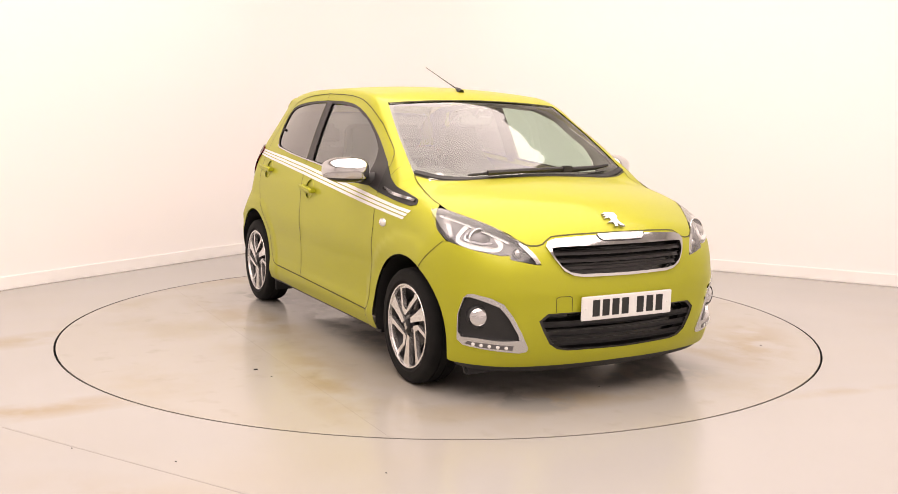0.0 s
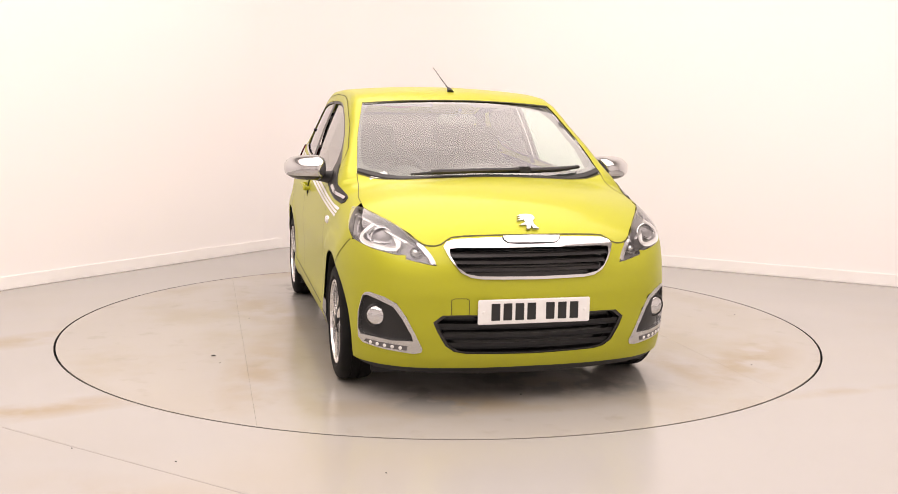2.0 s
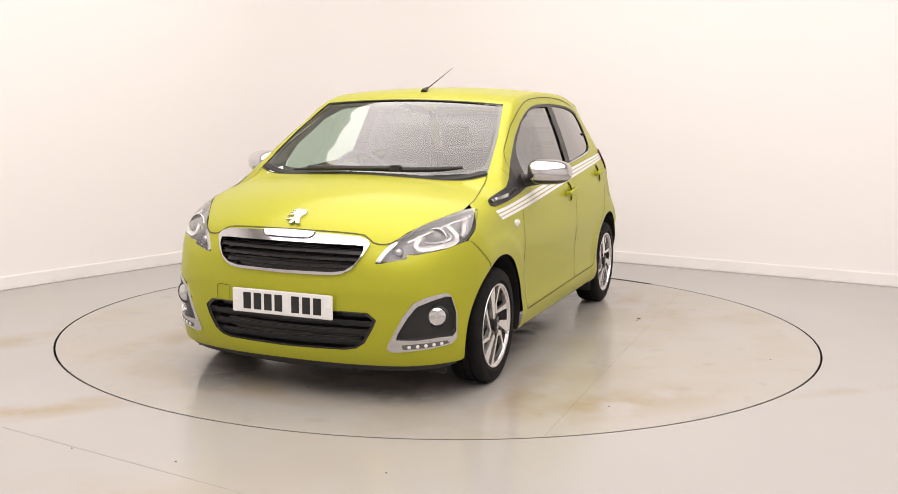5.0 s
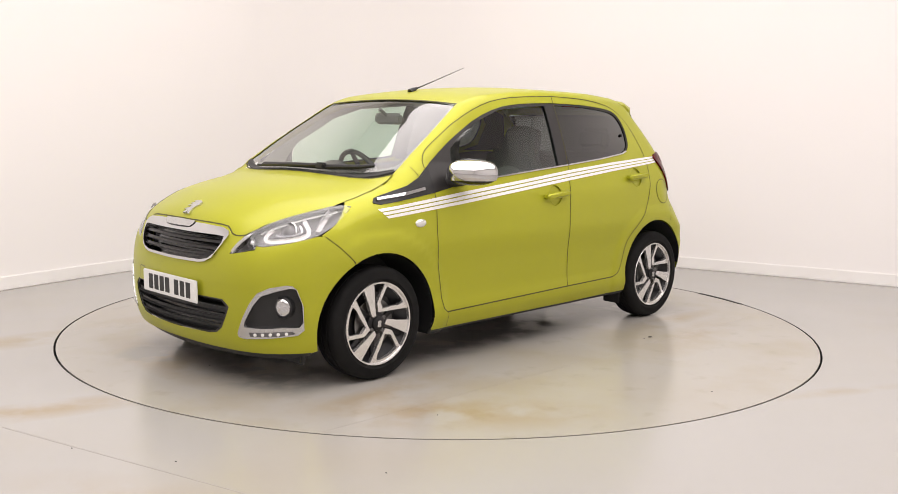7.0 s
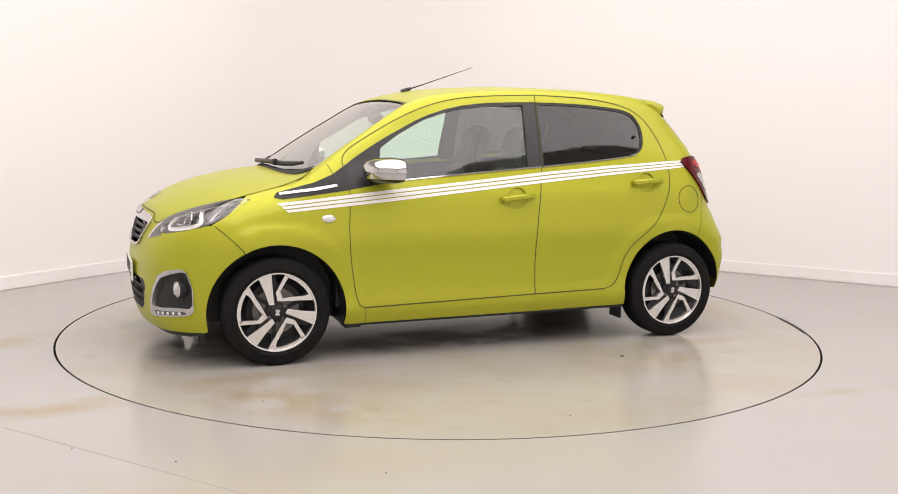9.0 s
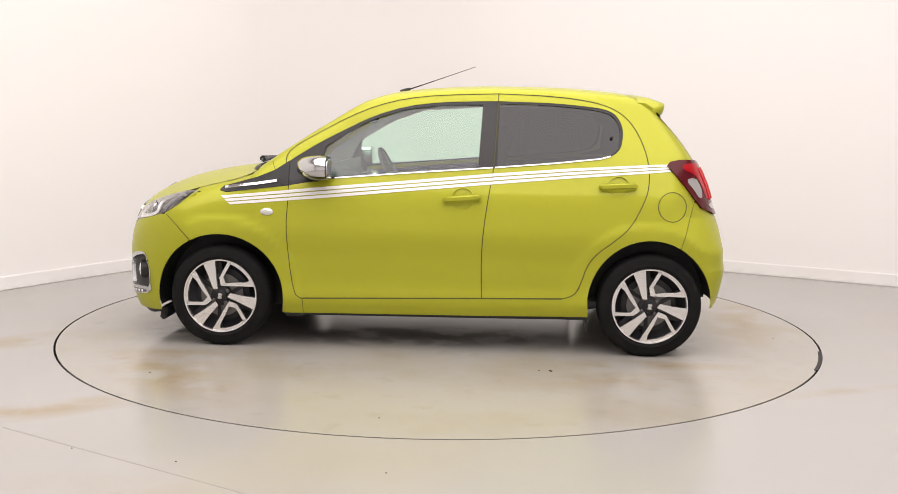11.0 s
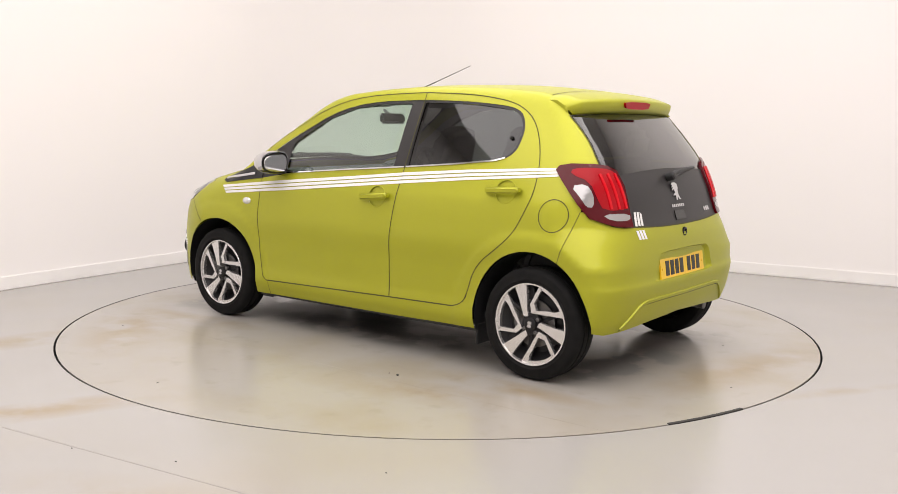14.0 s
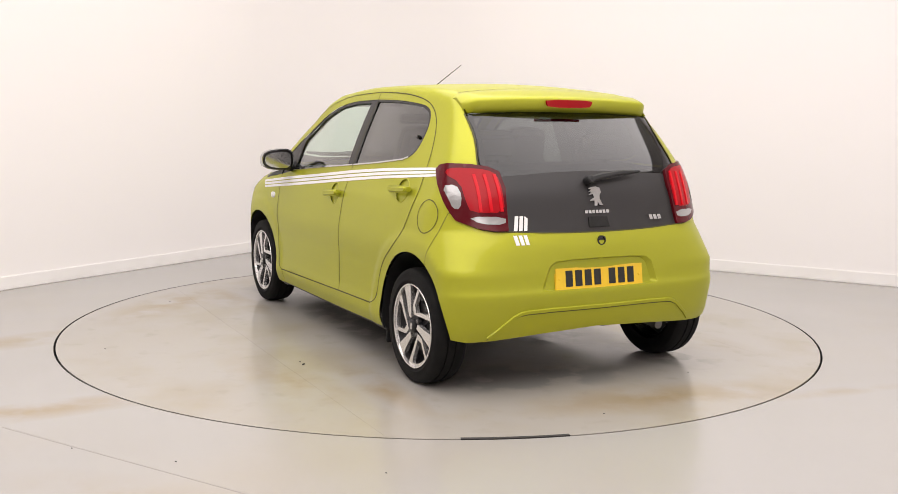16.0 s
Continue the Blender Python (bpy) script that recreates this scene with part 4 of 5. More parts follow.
for mirror, which in SIDES:
    sg = -1 if mirror else 1
    side_fog = [(sg * u_, v_) for u_, v_ in FOG]
    side_in = [(sg * u_, v_) for u_, v_ in FOG_IN]
    fog = tagged(new("fog_light"), "round fog light in a black surround with satin silver trim")
    fog.parent = car
    skin("fog_surround", "F", [[side_in]], BLACK_PLASTIC, fog, lift=-0.018, step=0.025)
    skin("fog_trim", "F", [[side_fog, side_in]], SATIN_SILVER, fog, "satin silver trim", lift=0.006, deep=0.03, step=0.015)
    led = [(sg * u_, v_) for u_, v_ in [(0.500, 0.262), (0.496, 0.282), (0.60, 0.291), (0.665, 0.295), (0.675, 0.283), (0.62, 0.272)]]
    skin("light_strip", "F", [[led]], LAMP_GREY, fog, lift=0.0075, step=0.02)
    for k in range(5):
        bm = bmesh.new()
        q = place("F", [(sg * (0.522 + k * 0.030), 0.2735 + 0.0026 * k)])
        nq = Vector(normal(q)[0])
        lathe(bm, [(0.009, 0.004), (0.008, 0.010), (0.0001, 0.012)], 12, Matrix.Translation(Vector(q[0])) @ nq.to_track_quat("Z", "Y").to_matrix().to_4x4())
        part("light_diode", bm, WHITE_VINYL, fog)
    bm = bmesh.new()
    q = place("F", [(sg * 0.622, 0.405)])
    aim = (Vector(normal(q)[0]) + Vector((1.2, 0, 0))).normalized()
    m = Matrix.Translation(Vector(q[0]) - aim * 0.012) @ aim.to_track_quat("Z", "Y").to_matrix().to_4x4()
    lathe(bm, [(0.052, -0.03), (0.052, 0.0), (0.046, 0.006), (0.044, 0.0)], 28, m)
    part("fog_ring", bm, BLACK_PLASTIC, fog)
    bm = bmesh.new()
    lathe(bm, [(0.044, 0.0), (0.036, 0.008), (0.02, 0.013), (0.0001, 0.015)], 28, m)
    part("fog_lens", bm, FACET, fog, "clear faceted round lens")
    # headlamp
    lamp = [(sg * u_, v_) for u_, v_ in LAMP]
    head_lamp = tagged(new("headlight"), "clear almond headlight with a white light loop")
    head_lamp.parent = car
    skin("lamp_back", "F", [[lamp]], LAMP_GREY, head_lamp, lift=-0.035, step=0.025)
    lens = skin("lamp_lens", "F", [[lamp]], LENS_GLASS, head_lamp, lift=0.002, step=0.025)
    rim_in = [(0.455 + (u_ - 0.455) * 0.972 + 0.008, 0.745 + (v_ - 0.745) * 0.94) for u_, v_ in LAMP]
    skin("lamp_rim", "F", [[lamp, [(sg * u_, v_) for u_, v_ in rim_in]]], GLOSS_BLACK, head_lamp, lift=-0.002, deep=0.03, step=0.02)
    ribbon("light_loop", "F", [(sg * u_, v_) for u_, v_ in [(0.71, 0.800), (0.735, 0.745), (0.70, 0.722), (0.62, 0.708), (0.568, 0.702), (0.552, 0.722), (0.585, 0.757)]], 0.022, WHITE_VINYL, head_lamp, -0.016, False, 1, 0.008)
    ribbon("light_blade", "F", [(sg * u_, v_) for u_, v_ in [(0.408, 0.648), (0.432, 0.685), (0.485, 0.735)]], 0.020, SATIN_SILVER, head_lamp, -0.004, False, 1, 0.004)
    ribbon("reflector_edge", "F", [(sg * u_, v_) for u_, v_ in [(0.86, 0.835), (0.77, 0.818), (0.68, 0.792), (0.60, 0.765), (0.53, 0.735)]], 0.012, SATIN_SILVER, head_lamp, -0.014, False, 1, 0.008)
    ribbon("reflector_fin", "F", [(sg * u_, v_) for u_, v_ in [(0.835, 0.845), (0.79, 0.80), (0.765, 0.755)]], 0.030, LAMP_CLEAR, head_lamp, -0.022, False, 1, 0.006)
    ribbon("loop_core", "F", [(sg * u_, v_) for u_, v_ in [(0.69, 0.785), (0.705, 0.752), (0.68, 0.738), (0.62, 0.727), (0.59, 0.735)]], 0.010, CHROME, head_lamp, -0.018, False, 1, 0.006)
    for u_, v_, r_, mat_ in ((0.648, 0.760, 0.050, CHROME), (0.49, 0.700, 0.026, LAMP_GREY)):
        q = place("F", [(sg * u_, v_)])
        nq = (Vector(normal(q)[0]) + Vector((1.5, 0, 0))).normalized()
        m = Matrix.Translation(Vector(q[0]) - Vector(normal(q)[0]) * 0.026) @ nq.to_track_quat("Z", "Y").to_matrix().to_4x4()
        bm = bmesh.new()
        lathe(bm, [(r_, 0.010), (r_ * 0.92, 0.014), (r_ * 0.82, 0.004), (r_ * 0.78, 0.0)], 28, m)
        part("lamp_bezel", bm, mat_, head_lamp)
        bm = bmesh.new()
        lathe(bm, [(r_ * 0.80, 0.002), (r_ * 0.6, 0.012), (r_ * 0.3, 0.018), (0.0001, 0.02)], 28, m)
        part("lamp_projector", bm, LAMP_GREY if r_ > 0.04 else FACET, head_lamp)

# ---- tail ----
glass_half = [(0.0, 1.316), (0.55, 1.314)] + GLASS_EDGE + [(0.575, 1.033), (0.538, 0.96), (0.510, 0.768), (0.30, 0.756), (0.0, 0.753)]
split = 1.012
upper = [(0.0, 1.314), (0.55, 1.312), (0.81, 1.298), (0.742, 1.23), (0.695, 1.165), (0.655, 1.062), (0.573, 1.030), (0.562, split + 0.004), (0.3, split + 0.02), (0.0, split + 0.026)]
lower_half = [(0.0, split + 0.026), (0.3, split + 0.02), (0.562, split + 0.004), (0.538, 0.96), (0.510, 0.768), (0.30, 0.756), (0.0, 0.753)]
tailgate = tagged(new("tailgate"), "black glass tailgate with a rear wiper")
tailgate.parent = car
skin("rear_window", "R", [[across(upper)]], DARK_GLASS, tailgate, "dark tinted rear window", step=0.03, lift=-0.002)
skin("lower_panel", "R", [[across(lower_half)]], SATIN_BLACK, tailgate, "satin black lower tailgate", step=0.03, lift=-0.002)
ribbon("window_border", "R", across([(0.0, 1.308), (0.55, 1.306), (0.80, 1.293), (0.735, 1.23), (0.688, 1.165), (0.640, 1.058), (0.562, 1.03)]), 0.03, GLOSS_BLACK, tailgate, -0.004, False, 0)
seam("R", GLASS_EDGE, width=0.008)
seam("R", flip(GLASS_EDGE), width=0.008)
tail_side = to("S", "R", TAIL_SEAM + ARCH_R_BUMPER[1:])
rear_half = ([(0.0, 0.753), (0.30, 0.756), (0.510, 0.770), (0.56, 0.785), (0.615, 0.796), (0.690, 0.832), (0.700, 0.850)] + tail_side
             + [(0.70, 0.275), (0.65, 0.261), (0.576, 0.263), (0.357, 0.278), (0.0, 0.292)])
RECESS = [(0.0, 0.632), (0.20, 0.630), (0.285, 0.624), (0.318, 0.60), (0.345, 0.52), (0.35, 0.495), (0.30, 0.487), (0.0, 0.485)]
rear_bumper = skin("rear_bumper", "R", [[across(rear_half), across(RECESS)]], PAINT, car, "lime yellow rear bumper", step=0.022)
recess_in = [(u_ * 0.93, 0.552 + (v_ - 0.552) * 0.90) for u_, v_ in RECESS]
rc = skin("plate_recess", "R", [[across(recess_in)]], PAINT, rear_bumper, "recessed number plate panel", lift=-0.020, step=0.025)


def bridge(name, chart, outer_half, inner_half, lift_in, mat, parent):
    """The sloping edge between an opening and a surface that lies deeper."""
    a, b = resample(across(outer_half), 0.02), resample(across(outer_half), 0.02)
    sc = np.array(inner_half)
    cx = np.array([(u_ * 0.93, 0.552 + (v_ - 0.552) * 0.90) for u_, v_ in b])
    p, q = place(chart, a), place(chart, cx)
    q = q + normal(q) * lift_in
    n = len(p)
    me = bpy.data.meshes.new(name)
    me.from_pydata(np.concatenate([p, q]).tolist(), [], [(k, (k + 1) % n, n + (k + 1) % n, n + k) for k in range(n)])
    me.materials.append(mat)
    me.polygons.foreach_set("use_smooth", [True] * len(me.polygons))
    ob = new(name, me)
    ob.parent = parent


bridge("recess_edge", "R", RECESS, recess_in, -0.020, PAINT, rear_bumper)
plate("rear_plate", PLATE_YELLOW, pose(-1.606, 0, 0.536, 0, -8, 180), "yellow rear number plate with black bars")
# dark line painted for the shade under the bumper crease; no panels meet here
seam("R", across([(0.580, 0.270), (0.52, 0.325), (0.462, 0.376), (0.40, 0.386), (0.0, 0.384)]), width=0.005)
ribbon("bumper_crease", "R", across([(0.575, 0.280), (0.515, 0.335), (0.458, 0.388), (0.40, 0.398), (0.0, 0.396)]), 0.02, PAINT, rear_bumper, 0.002, False, 1, 0.006)
seam("R", across([(0.722, 0.845), (0.705, 0.818), (0.625, 0.780), (0.56, 0.768), (0.510, 0.768), (0.30, 0.7555), (0.0, 0.7525)]), width=0.006)
bm = bmesh.new()
lathe(bm, [(0.024, -0.012), (0.024, 0.004), (0.018, 0.006), (0.016, 0.0), (0.0001, 0.0)], 20, Matrix.Translation((-1.612, 0, 0.712)) @ Matrix.Rotation(radians(-90), 4, "Y"))
part("tailgate_button", bm, GLOSS_BLACK, rear_bumper, "round black tailgate button")
for mirror, which in SIDES:
    sg = -1 if mirror else 1
    tl_ob = tagged(new("tail_light"), "red tail light with clear reversing lens")
    tl_ob.parent = car
    lamp = [(sg * u_, v_) for u_, v_ in TAIL_LAMP]
    skin("lamp_body", "R", [[lamp]], RED_LENS, tl_ob, "dark red lens", lift=0.012, deep=0.04, step=0.018)
    main = [(sg * u_, v_) for u_, v_ in soften([(0.72, 1.050), (0.63, 1.042), (0.585, 1.02), (0.552, 0.955), (0.530, 0.850), (0.66, 0.850), (0.685, 0.90), (0.72, 0.985), (0.80, 1.02), (0.79, 1.045)], 1)]
    skin("brake_lens", "R", [[main]], RED_BRIGHT, tl_ob, "bright red lens", lift=0.0135, step=0.018)
    for k in range(3):
        u0 = 0.566 + k * 0.040
        ribbon("lens_rib", "R", [(sg * (u0 - 0.022), 0.855), (sg * (u0 - 0.002), 0.945), (sg * (u0 + 0.03), 1.02)], 0.020, RED_GLOW, tl_ob, 0.0140, False, 1, 0.004)
    white = [(sg * u_, v_) for u_, v_ in soften([(0.797, 0.965), (0.735, 0.975), (0.704, 0.93), (0.702, 0.866), (0.733, 0.868), (0.752, 0.905)], 1)]
    skin("side_lens", "R", [[white]], LAMP_CLEAR, tl_ob, "clear white side lens", lift=0.0138, step=0.018)
    clear = [(sg * u_, v_) for u_, v_ in soften([(0.672, 0.834), (0.527, 0.832), (0.526, 0.796), (0.622, 0.800)], 1)]
    skin("reversing_lens", "R", [[clear]], LAMP_CLEAR, tl_ob, "clear reversing lens", lift=0.0138, step=0.018)
# white stripe ends on the tailgate and the bumper
for k in range(3):
    u0 = 0.486 - k * 0.022
    skin("tail_stripe", "R", [[[(u0, 0.770), (u0 - 0.016, 0.770), (u0 - 0.016, 0.836 - 0.012 * (k == 2)), (u0, 0.836)]]], WHITE_VINYL, tailgate, "white vinyl stripe", lift=0.001, step=0.03)
    skin("tail_stripe", "R", [[[(u0 + 0.002, 0.750), (u0 - 0.014, 0.750), (u0 - 0.030, 0.706), (u0 - 0.014, 0.706)]]], WHITE_VINYL, rear_bumper, "white vinyl stripe", lift=0.002, step=0.03)

# spoiler
spoiler = tagged(new("spoiler"), "lime yellow roof spoiler with a red brake light")
spoiler.parent = car
bm = bmesh.new()
rows_ = []
ys = np.linspace(-0.550, 0.550, 45)
for y in ys:
    e = abs(y) / 0.550
    drop = 0.11 * y * y
    end = max(0.0, (e - 0.90) / 0.10) ** 2
    x0, tip = -1.09 - 0.02 * e, -1.304 + 0.052 * e * e + 0.045 * end
    z0 = float(place("T", [(x0, y)])[0][2])
    zt = 1.392 - drop * 0.55 - 0.022 * end
    prof = [(x0, z0 + 0.001), (x0 - 0.03, z0 + 0.002), ((x0 + tip) / 2, (z0 + zt) / 2 + 0.010), (tip + 0.02, zt + 0.004), (tip, zt - 0.004), (tip - 0.004, zt - 0.014),
            (tip - 0.001, zt - 0.036), (tip + 0.006, zt - 0.058), (tip + 0.016, zt - 0.064), (-1.262 + 0.02 * e, 1.316 - 0.010 * e * e), (-1.20, 1.312 - 0.01 * e * e)]
    rows_.append([bm.verts.new((x, y * (1 - 0.015 * (i > 6)), z)) for i, (x, z) in enumerate(prof)])
for a, b in zip(rows_, rows_[1:]):
    for k in range(len(a) - 1):
        bm.faces.new((a[k], a[k + 1], b[k + 1], b[k]))
bm.faces.new(rows_[0])
bm.faces.new(rows_[-1][::-1])
bmesh.ops.recalc_face_normals(bm, faces=bm.faces)
part("blade", bm, PAINT, spoiler, sharp=50)
bm = bmesh.new()
prism(bm, soften([(-0.120, -0.019), (0.120, -0.019), (0.136, 0.0), (0.136, 0.019), (-0.136, 0.019), (-0.136, 0.0)], 1).tolist(), 0.012, Matrix.Translation((-1.3038, 0, 1.359)) @ Matrix.Rotation(radians(-90), 4, "Z") @ Matrix.Rotation(radians(97), 4, "X"))
part("brake_light", bm, RED_BRIGHT, spoiler, "long red high brake light")
ribbon("spoiler_gap", "T", [(-1.105, -0.52), (-1.09, -0.30), (-1.088, 0.0), (-1.09, 0.30), (-1.105, 0.52)], 0.005, SEAM_DARK, spoiler, 0.003, False, 0)

# ---- wheels ----
def wheel(name, x, z, left):
    """An alloy wheel on its tyre; its axle is y and it faces outwards."""
    w = tagged(new(name), "alloy wheel with dark pockets and a black tyre")
    w.parent = car
    turn_ = Matrix.Rotation(radians(-90), 4, "X") if left else Matrix.Rotation(radians(90), 4, "X")
    # local z is outwards, local x is forward on the left side
    w.matrix_basis = Matrix.Translation((x, 0.798 if left else -0.798, z)) @ turn_ @ Matrix.Rotation(radians(180 if left else 40), 4, "Z")
    bm = bmesh.new()
    R_ = TYRE_R
    lathe(bm, [(0.196, -0.150), (0.215, -0.162), (0.245, -0.166), (0.268, -0.158), (0.277, -0.145), (R_, -0.12), (R_, -0.098), (R_ - 0.006, -0.096), (R_ - 0.006, -0.090), (R_, -0.088),
               (R_, -0.056), (R_ - 0.006, -0.054), (R_ - 0.006, -0.048), (R_, -0.046), (R_, -0.030), (0.277, -0.014), (0.270, -0.004), (0.252, 0.003), (0.232, 0.002), (0.229, 0.0035),
               (0.222, 0.0035), (0.219, 0.0), (0.209, -0.004), (0.203, -0.012)], 72)
    part("tyre", bm, RUBBER, w, "black rubber tyre")
    bm = bmesh.new()
    lathe(bm, [(0.207, -0.010), (0.207, -0.003), (0.205, 0.0), (0.198, -0.001), (0.196, -0.014), (0.182, -0.07), (0.180, -0.14)], 64)
    part("rim", bm, ALLOY, w, "machined silver rim edge")
    bm = bmesh.new()
    lathe(bm, [(0.1955, -0.016), (0.186, -0.035), (0.15, -0.065), (0.09, -0.06), (0.0001, -0.055)], 48)
    part("barrel", bm, ALLOY_DARK, w)
    bm = bmesh.new()
    lathe(bm, [(0.120, -0.050), (0.120, -0.044), (0.05, -0.044)], 40)
    part("brake_disc", bm, STEEL, w)

    def at(r, a):
        return (0.203 * r * math.cos(radians(a)), 0.203 * r * math.sin(radians(a)))

    for k in range(3):
        o = 120 * k
        bm = bmesh.new()
        prism(bm, [at(0.98, 98 + o), at(0.98, 108 + o), at(0.98, 118 + o), at(0.6, 121 + o), at(0.28, 136 + o), at(0.2, 110 + o), at(0.45, 103 + o)], 0.022, Matrix.Translation((0, 0, -0.028)))
        part("broad_spoke", bm, ALLOY, w, "machined silver spoke", sharp=20)
        bm = bmesh.new()
        prism(bm, [at(0.98, 71 + o), at(0.98, 77 + o), at(0.50, 93 + o), at(0.28, 88 + o), at(0.30, 65 + o), at(0.38, 68 + o), at(0.53, 81 + o)], 0.020, Matrix.Translation((0, 0, -0.030)))
        prism(bm, [at(0.98, 15.5 + o), at(0.98, 21 + o), at(0.98, 27 + o), at(0.775, 29 + o), at(0.56, 42 + o), at(0.385, 64 + o), at(0.285, 80 + o), at(0.40, 42 + o), at(0.6, 27 + o)], 0.0195, Matrix.Translation((0, 0, -0.030)))
        arc_out = [at(0.985, a + o) for a in np.linspace(19, 75, 12)]
        arc_in = [at(0.905 + 0.012 * abs(a - 47) / 28, a + o) for a in np.linspace(75, 19, 12)]
        prism(bm, arc_out + arc_in, 0.0205, Matrix.Translation((0, 0, -0.0305)))
        part("forked_spoke", bm, ALLOY, w, "thin forked silver spoke", sharp=20)
        for r0, a0, r1, a1 in ((0.15, 60, 0.40, 84), (0.15, 20, 0.97, 30), (0.2, 88, 0.97, 100)):
            bm = bmesh.new()
            prism(bm, [at(r0, a0 + o), at(r1, a1 + o), at(r1, a1 - 8 + o), at(r0, a0 - 40 + o)], 0.012, Matrix.Translation((0, 0, -0.046)))
            part("spoke_web", bm, ALLOY_DARK, w, sharp=20)
    bm = bmesh.new()
    lathe(bm, [(0.058, -0.05), (0.055, -0.020), (0.036, -0.014), (0.034, -0.004), (0.028, 0.0), (0.0001, 0.001)], 32)
    part("hub_cap", bm, ALLOY_DARK, w, "dark hub cap")
    bm = bmesh.new()
    prism(bm, soften([(-0.016, -0.012), (-0.004, -0.016), (0.014, -0.014), (0.006, -0.002), (0.016, 0.010), (0.002, 0.018), (-0.014, 0.012), (-0.006, 0.002)], 1).tolist(), 0.002, Matrix.Translation((0, 0, 0.0012)))
    part("hub_emblem", bm, SATIN_SILVER, w, "small silver emblem shape")
    for k in range(4):
        a = radians(45 + 90 * k - 10)
        bm = bmesh.new()
        lathe(bm, [(0.011, -0.03), (0.011, -0.010), (0.007, -0.006), (0.0001, -0.008)], 6, Matrix.Translation((0.047 * math.cos(a), 0.047 * math.sin(a), 0)))
        part("wheel_bolt", bm, STEEL, w)
    return w


for x_, z_, nm in ((*FW, "front_wheel"), (*RW, "rear_wheel")):
    for left in (True, False):
        wheel(nm, x_, z_, left)
# wheel wells
for cx, rx, rz, a0, a1 in ((1.178, 0.352, 0.349, -10, 194), (-1.180, 0.332, 0.358, -12, 172)):
    for sg in (1, -1):
        bm = bmesh.new()
        n = 28
        rings = []
        for y in (0.800, 0.78, 0.55):
            ring = []
            for k in range(n + 1):
                a = radians(a0 + (a1 - a0) * k / n)
                xx, zz = cx + rx * math.cos(a), 0.279 + rz * math.sin(a)
                yy = min(y, float(place("S", [(xx, max(zz, 0.19))])[0][1]) - (0.002 if y == 0.800 else 0.012))
                ring.append(bm.verts.new((xx, sg * yy, zz)))
            rings.append(ring)
        for a, b in zip(rings, rings[1:]):
            for k in range(n):
                bm.faces.new((a[k], a[k + 1], b[k + 1], b[k]))
        bm.faces.new(rings[-1])
        part("wheel_well", bm, BLACK_PLASTIC, car, "black plastic wheel well liner")
# air deflectors under the nose
for sg in (1, -1):
    bm = bmesh.new()
    box(bm, (0.035, 0.24, 0.075), Matrix.Translation((1.545, sg * 0.56, 0.152)) @ Matrix.Rotation(radians(-10), 4, "Y"), 0.008)
    part("air_deflector", bm, BLACK_PLASTIC, car, "black plastic air deflector")
# flaps before the wheels
for sg in (1, -1):
    for fx, size in ((-0.848, (0.014, 0.12, 0.11)), (0.775, (0.09, 0.10, 0.035))):
        bm = bmesh.new()
        box(bm, size, Matrix.Translation((fx, sg * 0.715, 0.235 - size[2] / 2 - (0.03 if fx > 0 else 0))), 0.004)
        part("mud_flap", bm, BLACK_PLASTIC, car, "small black rubber flap")
# underbody
bm = bmesh.new()
box(bm, (1.66, 1.40, 0.05), Matrix.Translation((-0.02, 0, 0.225)), 0.02)
box(bm, (0.36, 0.90, 0.05), Matrix.Translation((1.50, 0, 0.20)), 0.02)
box(bm, (0.50, 1.05, 0.06), Matrix.Translation((-1.30, 0, 0.32)), 0.02)
box(bm, (0.72, 1.06, 0.10), Matrix.Translation((1.18, 0, 0.26)), 0.02)
part("underbody", bm, BLACK_PLASTIC, car, "black underbody panels")
bm = bmesh.new()
tube(bm, [(-1.17, -0.6, 0.27), (-1.17, 0.6, 0.27)], 0.035, 12)
part("rear_axle", bm, BLACK_PLASTIC, car)
bm = bmesh.new()
tube(bm, [(-0.6, -0.25, 0.24), (-1.25, -0.30, 0.25), (-1.40, -0.42, 0.27), (-1.56, -0.42, 0.255)], [0.025, 0.055, 0.03, 0.024], 14)
part("exhaust", bm, STEEL, car, "steel exhaust pipe")

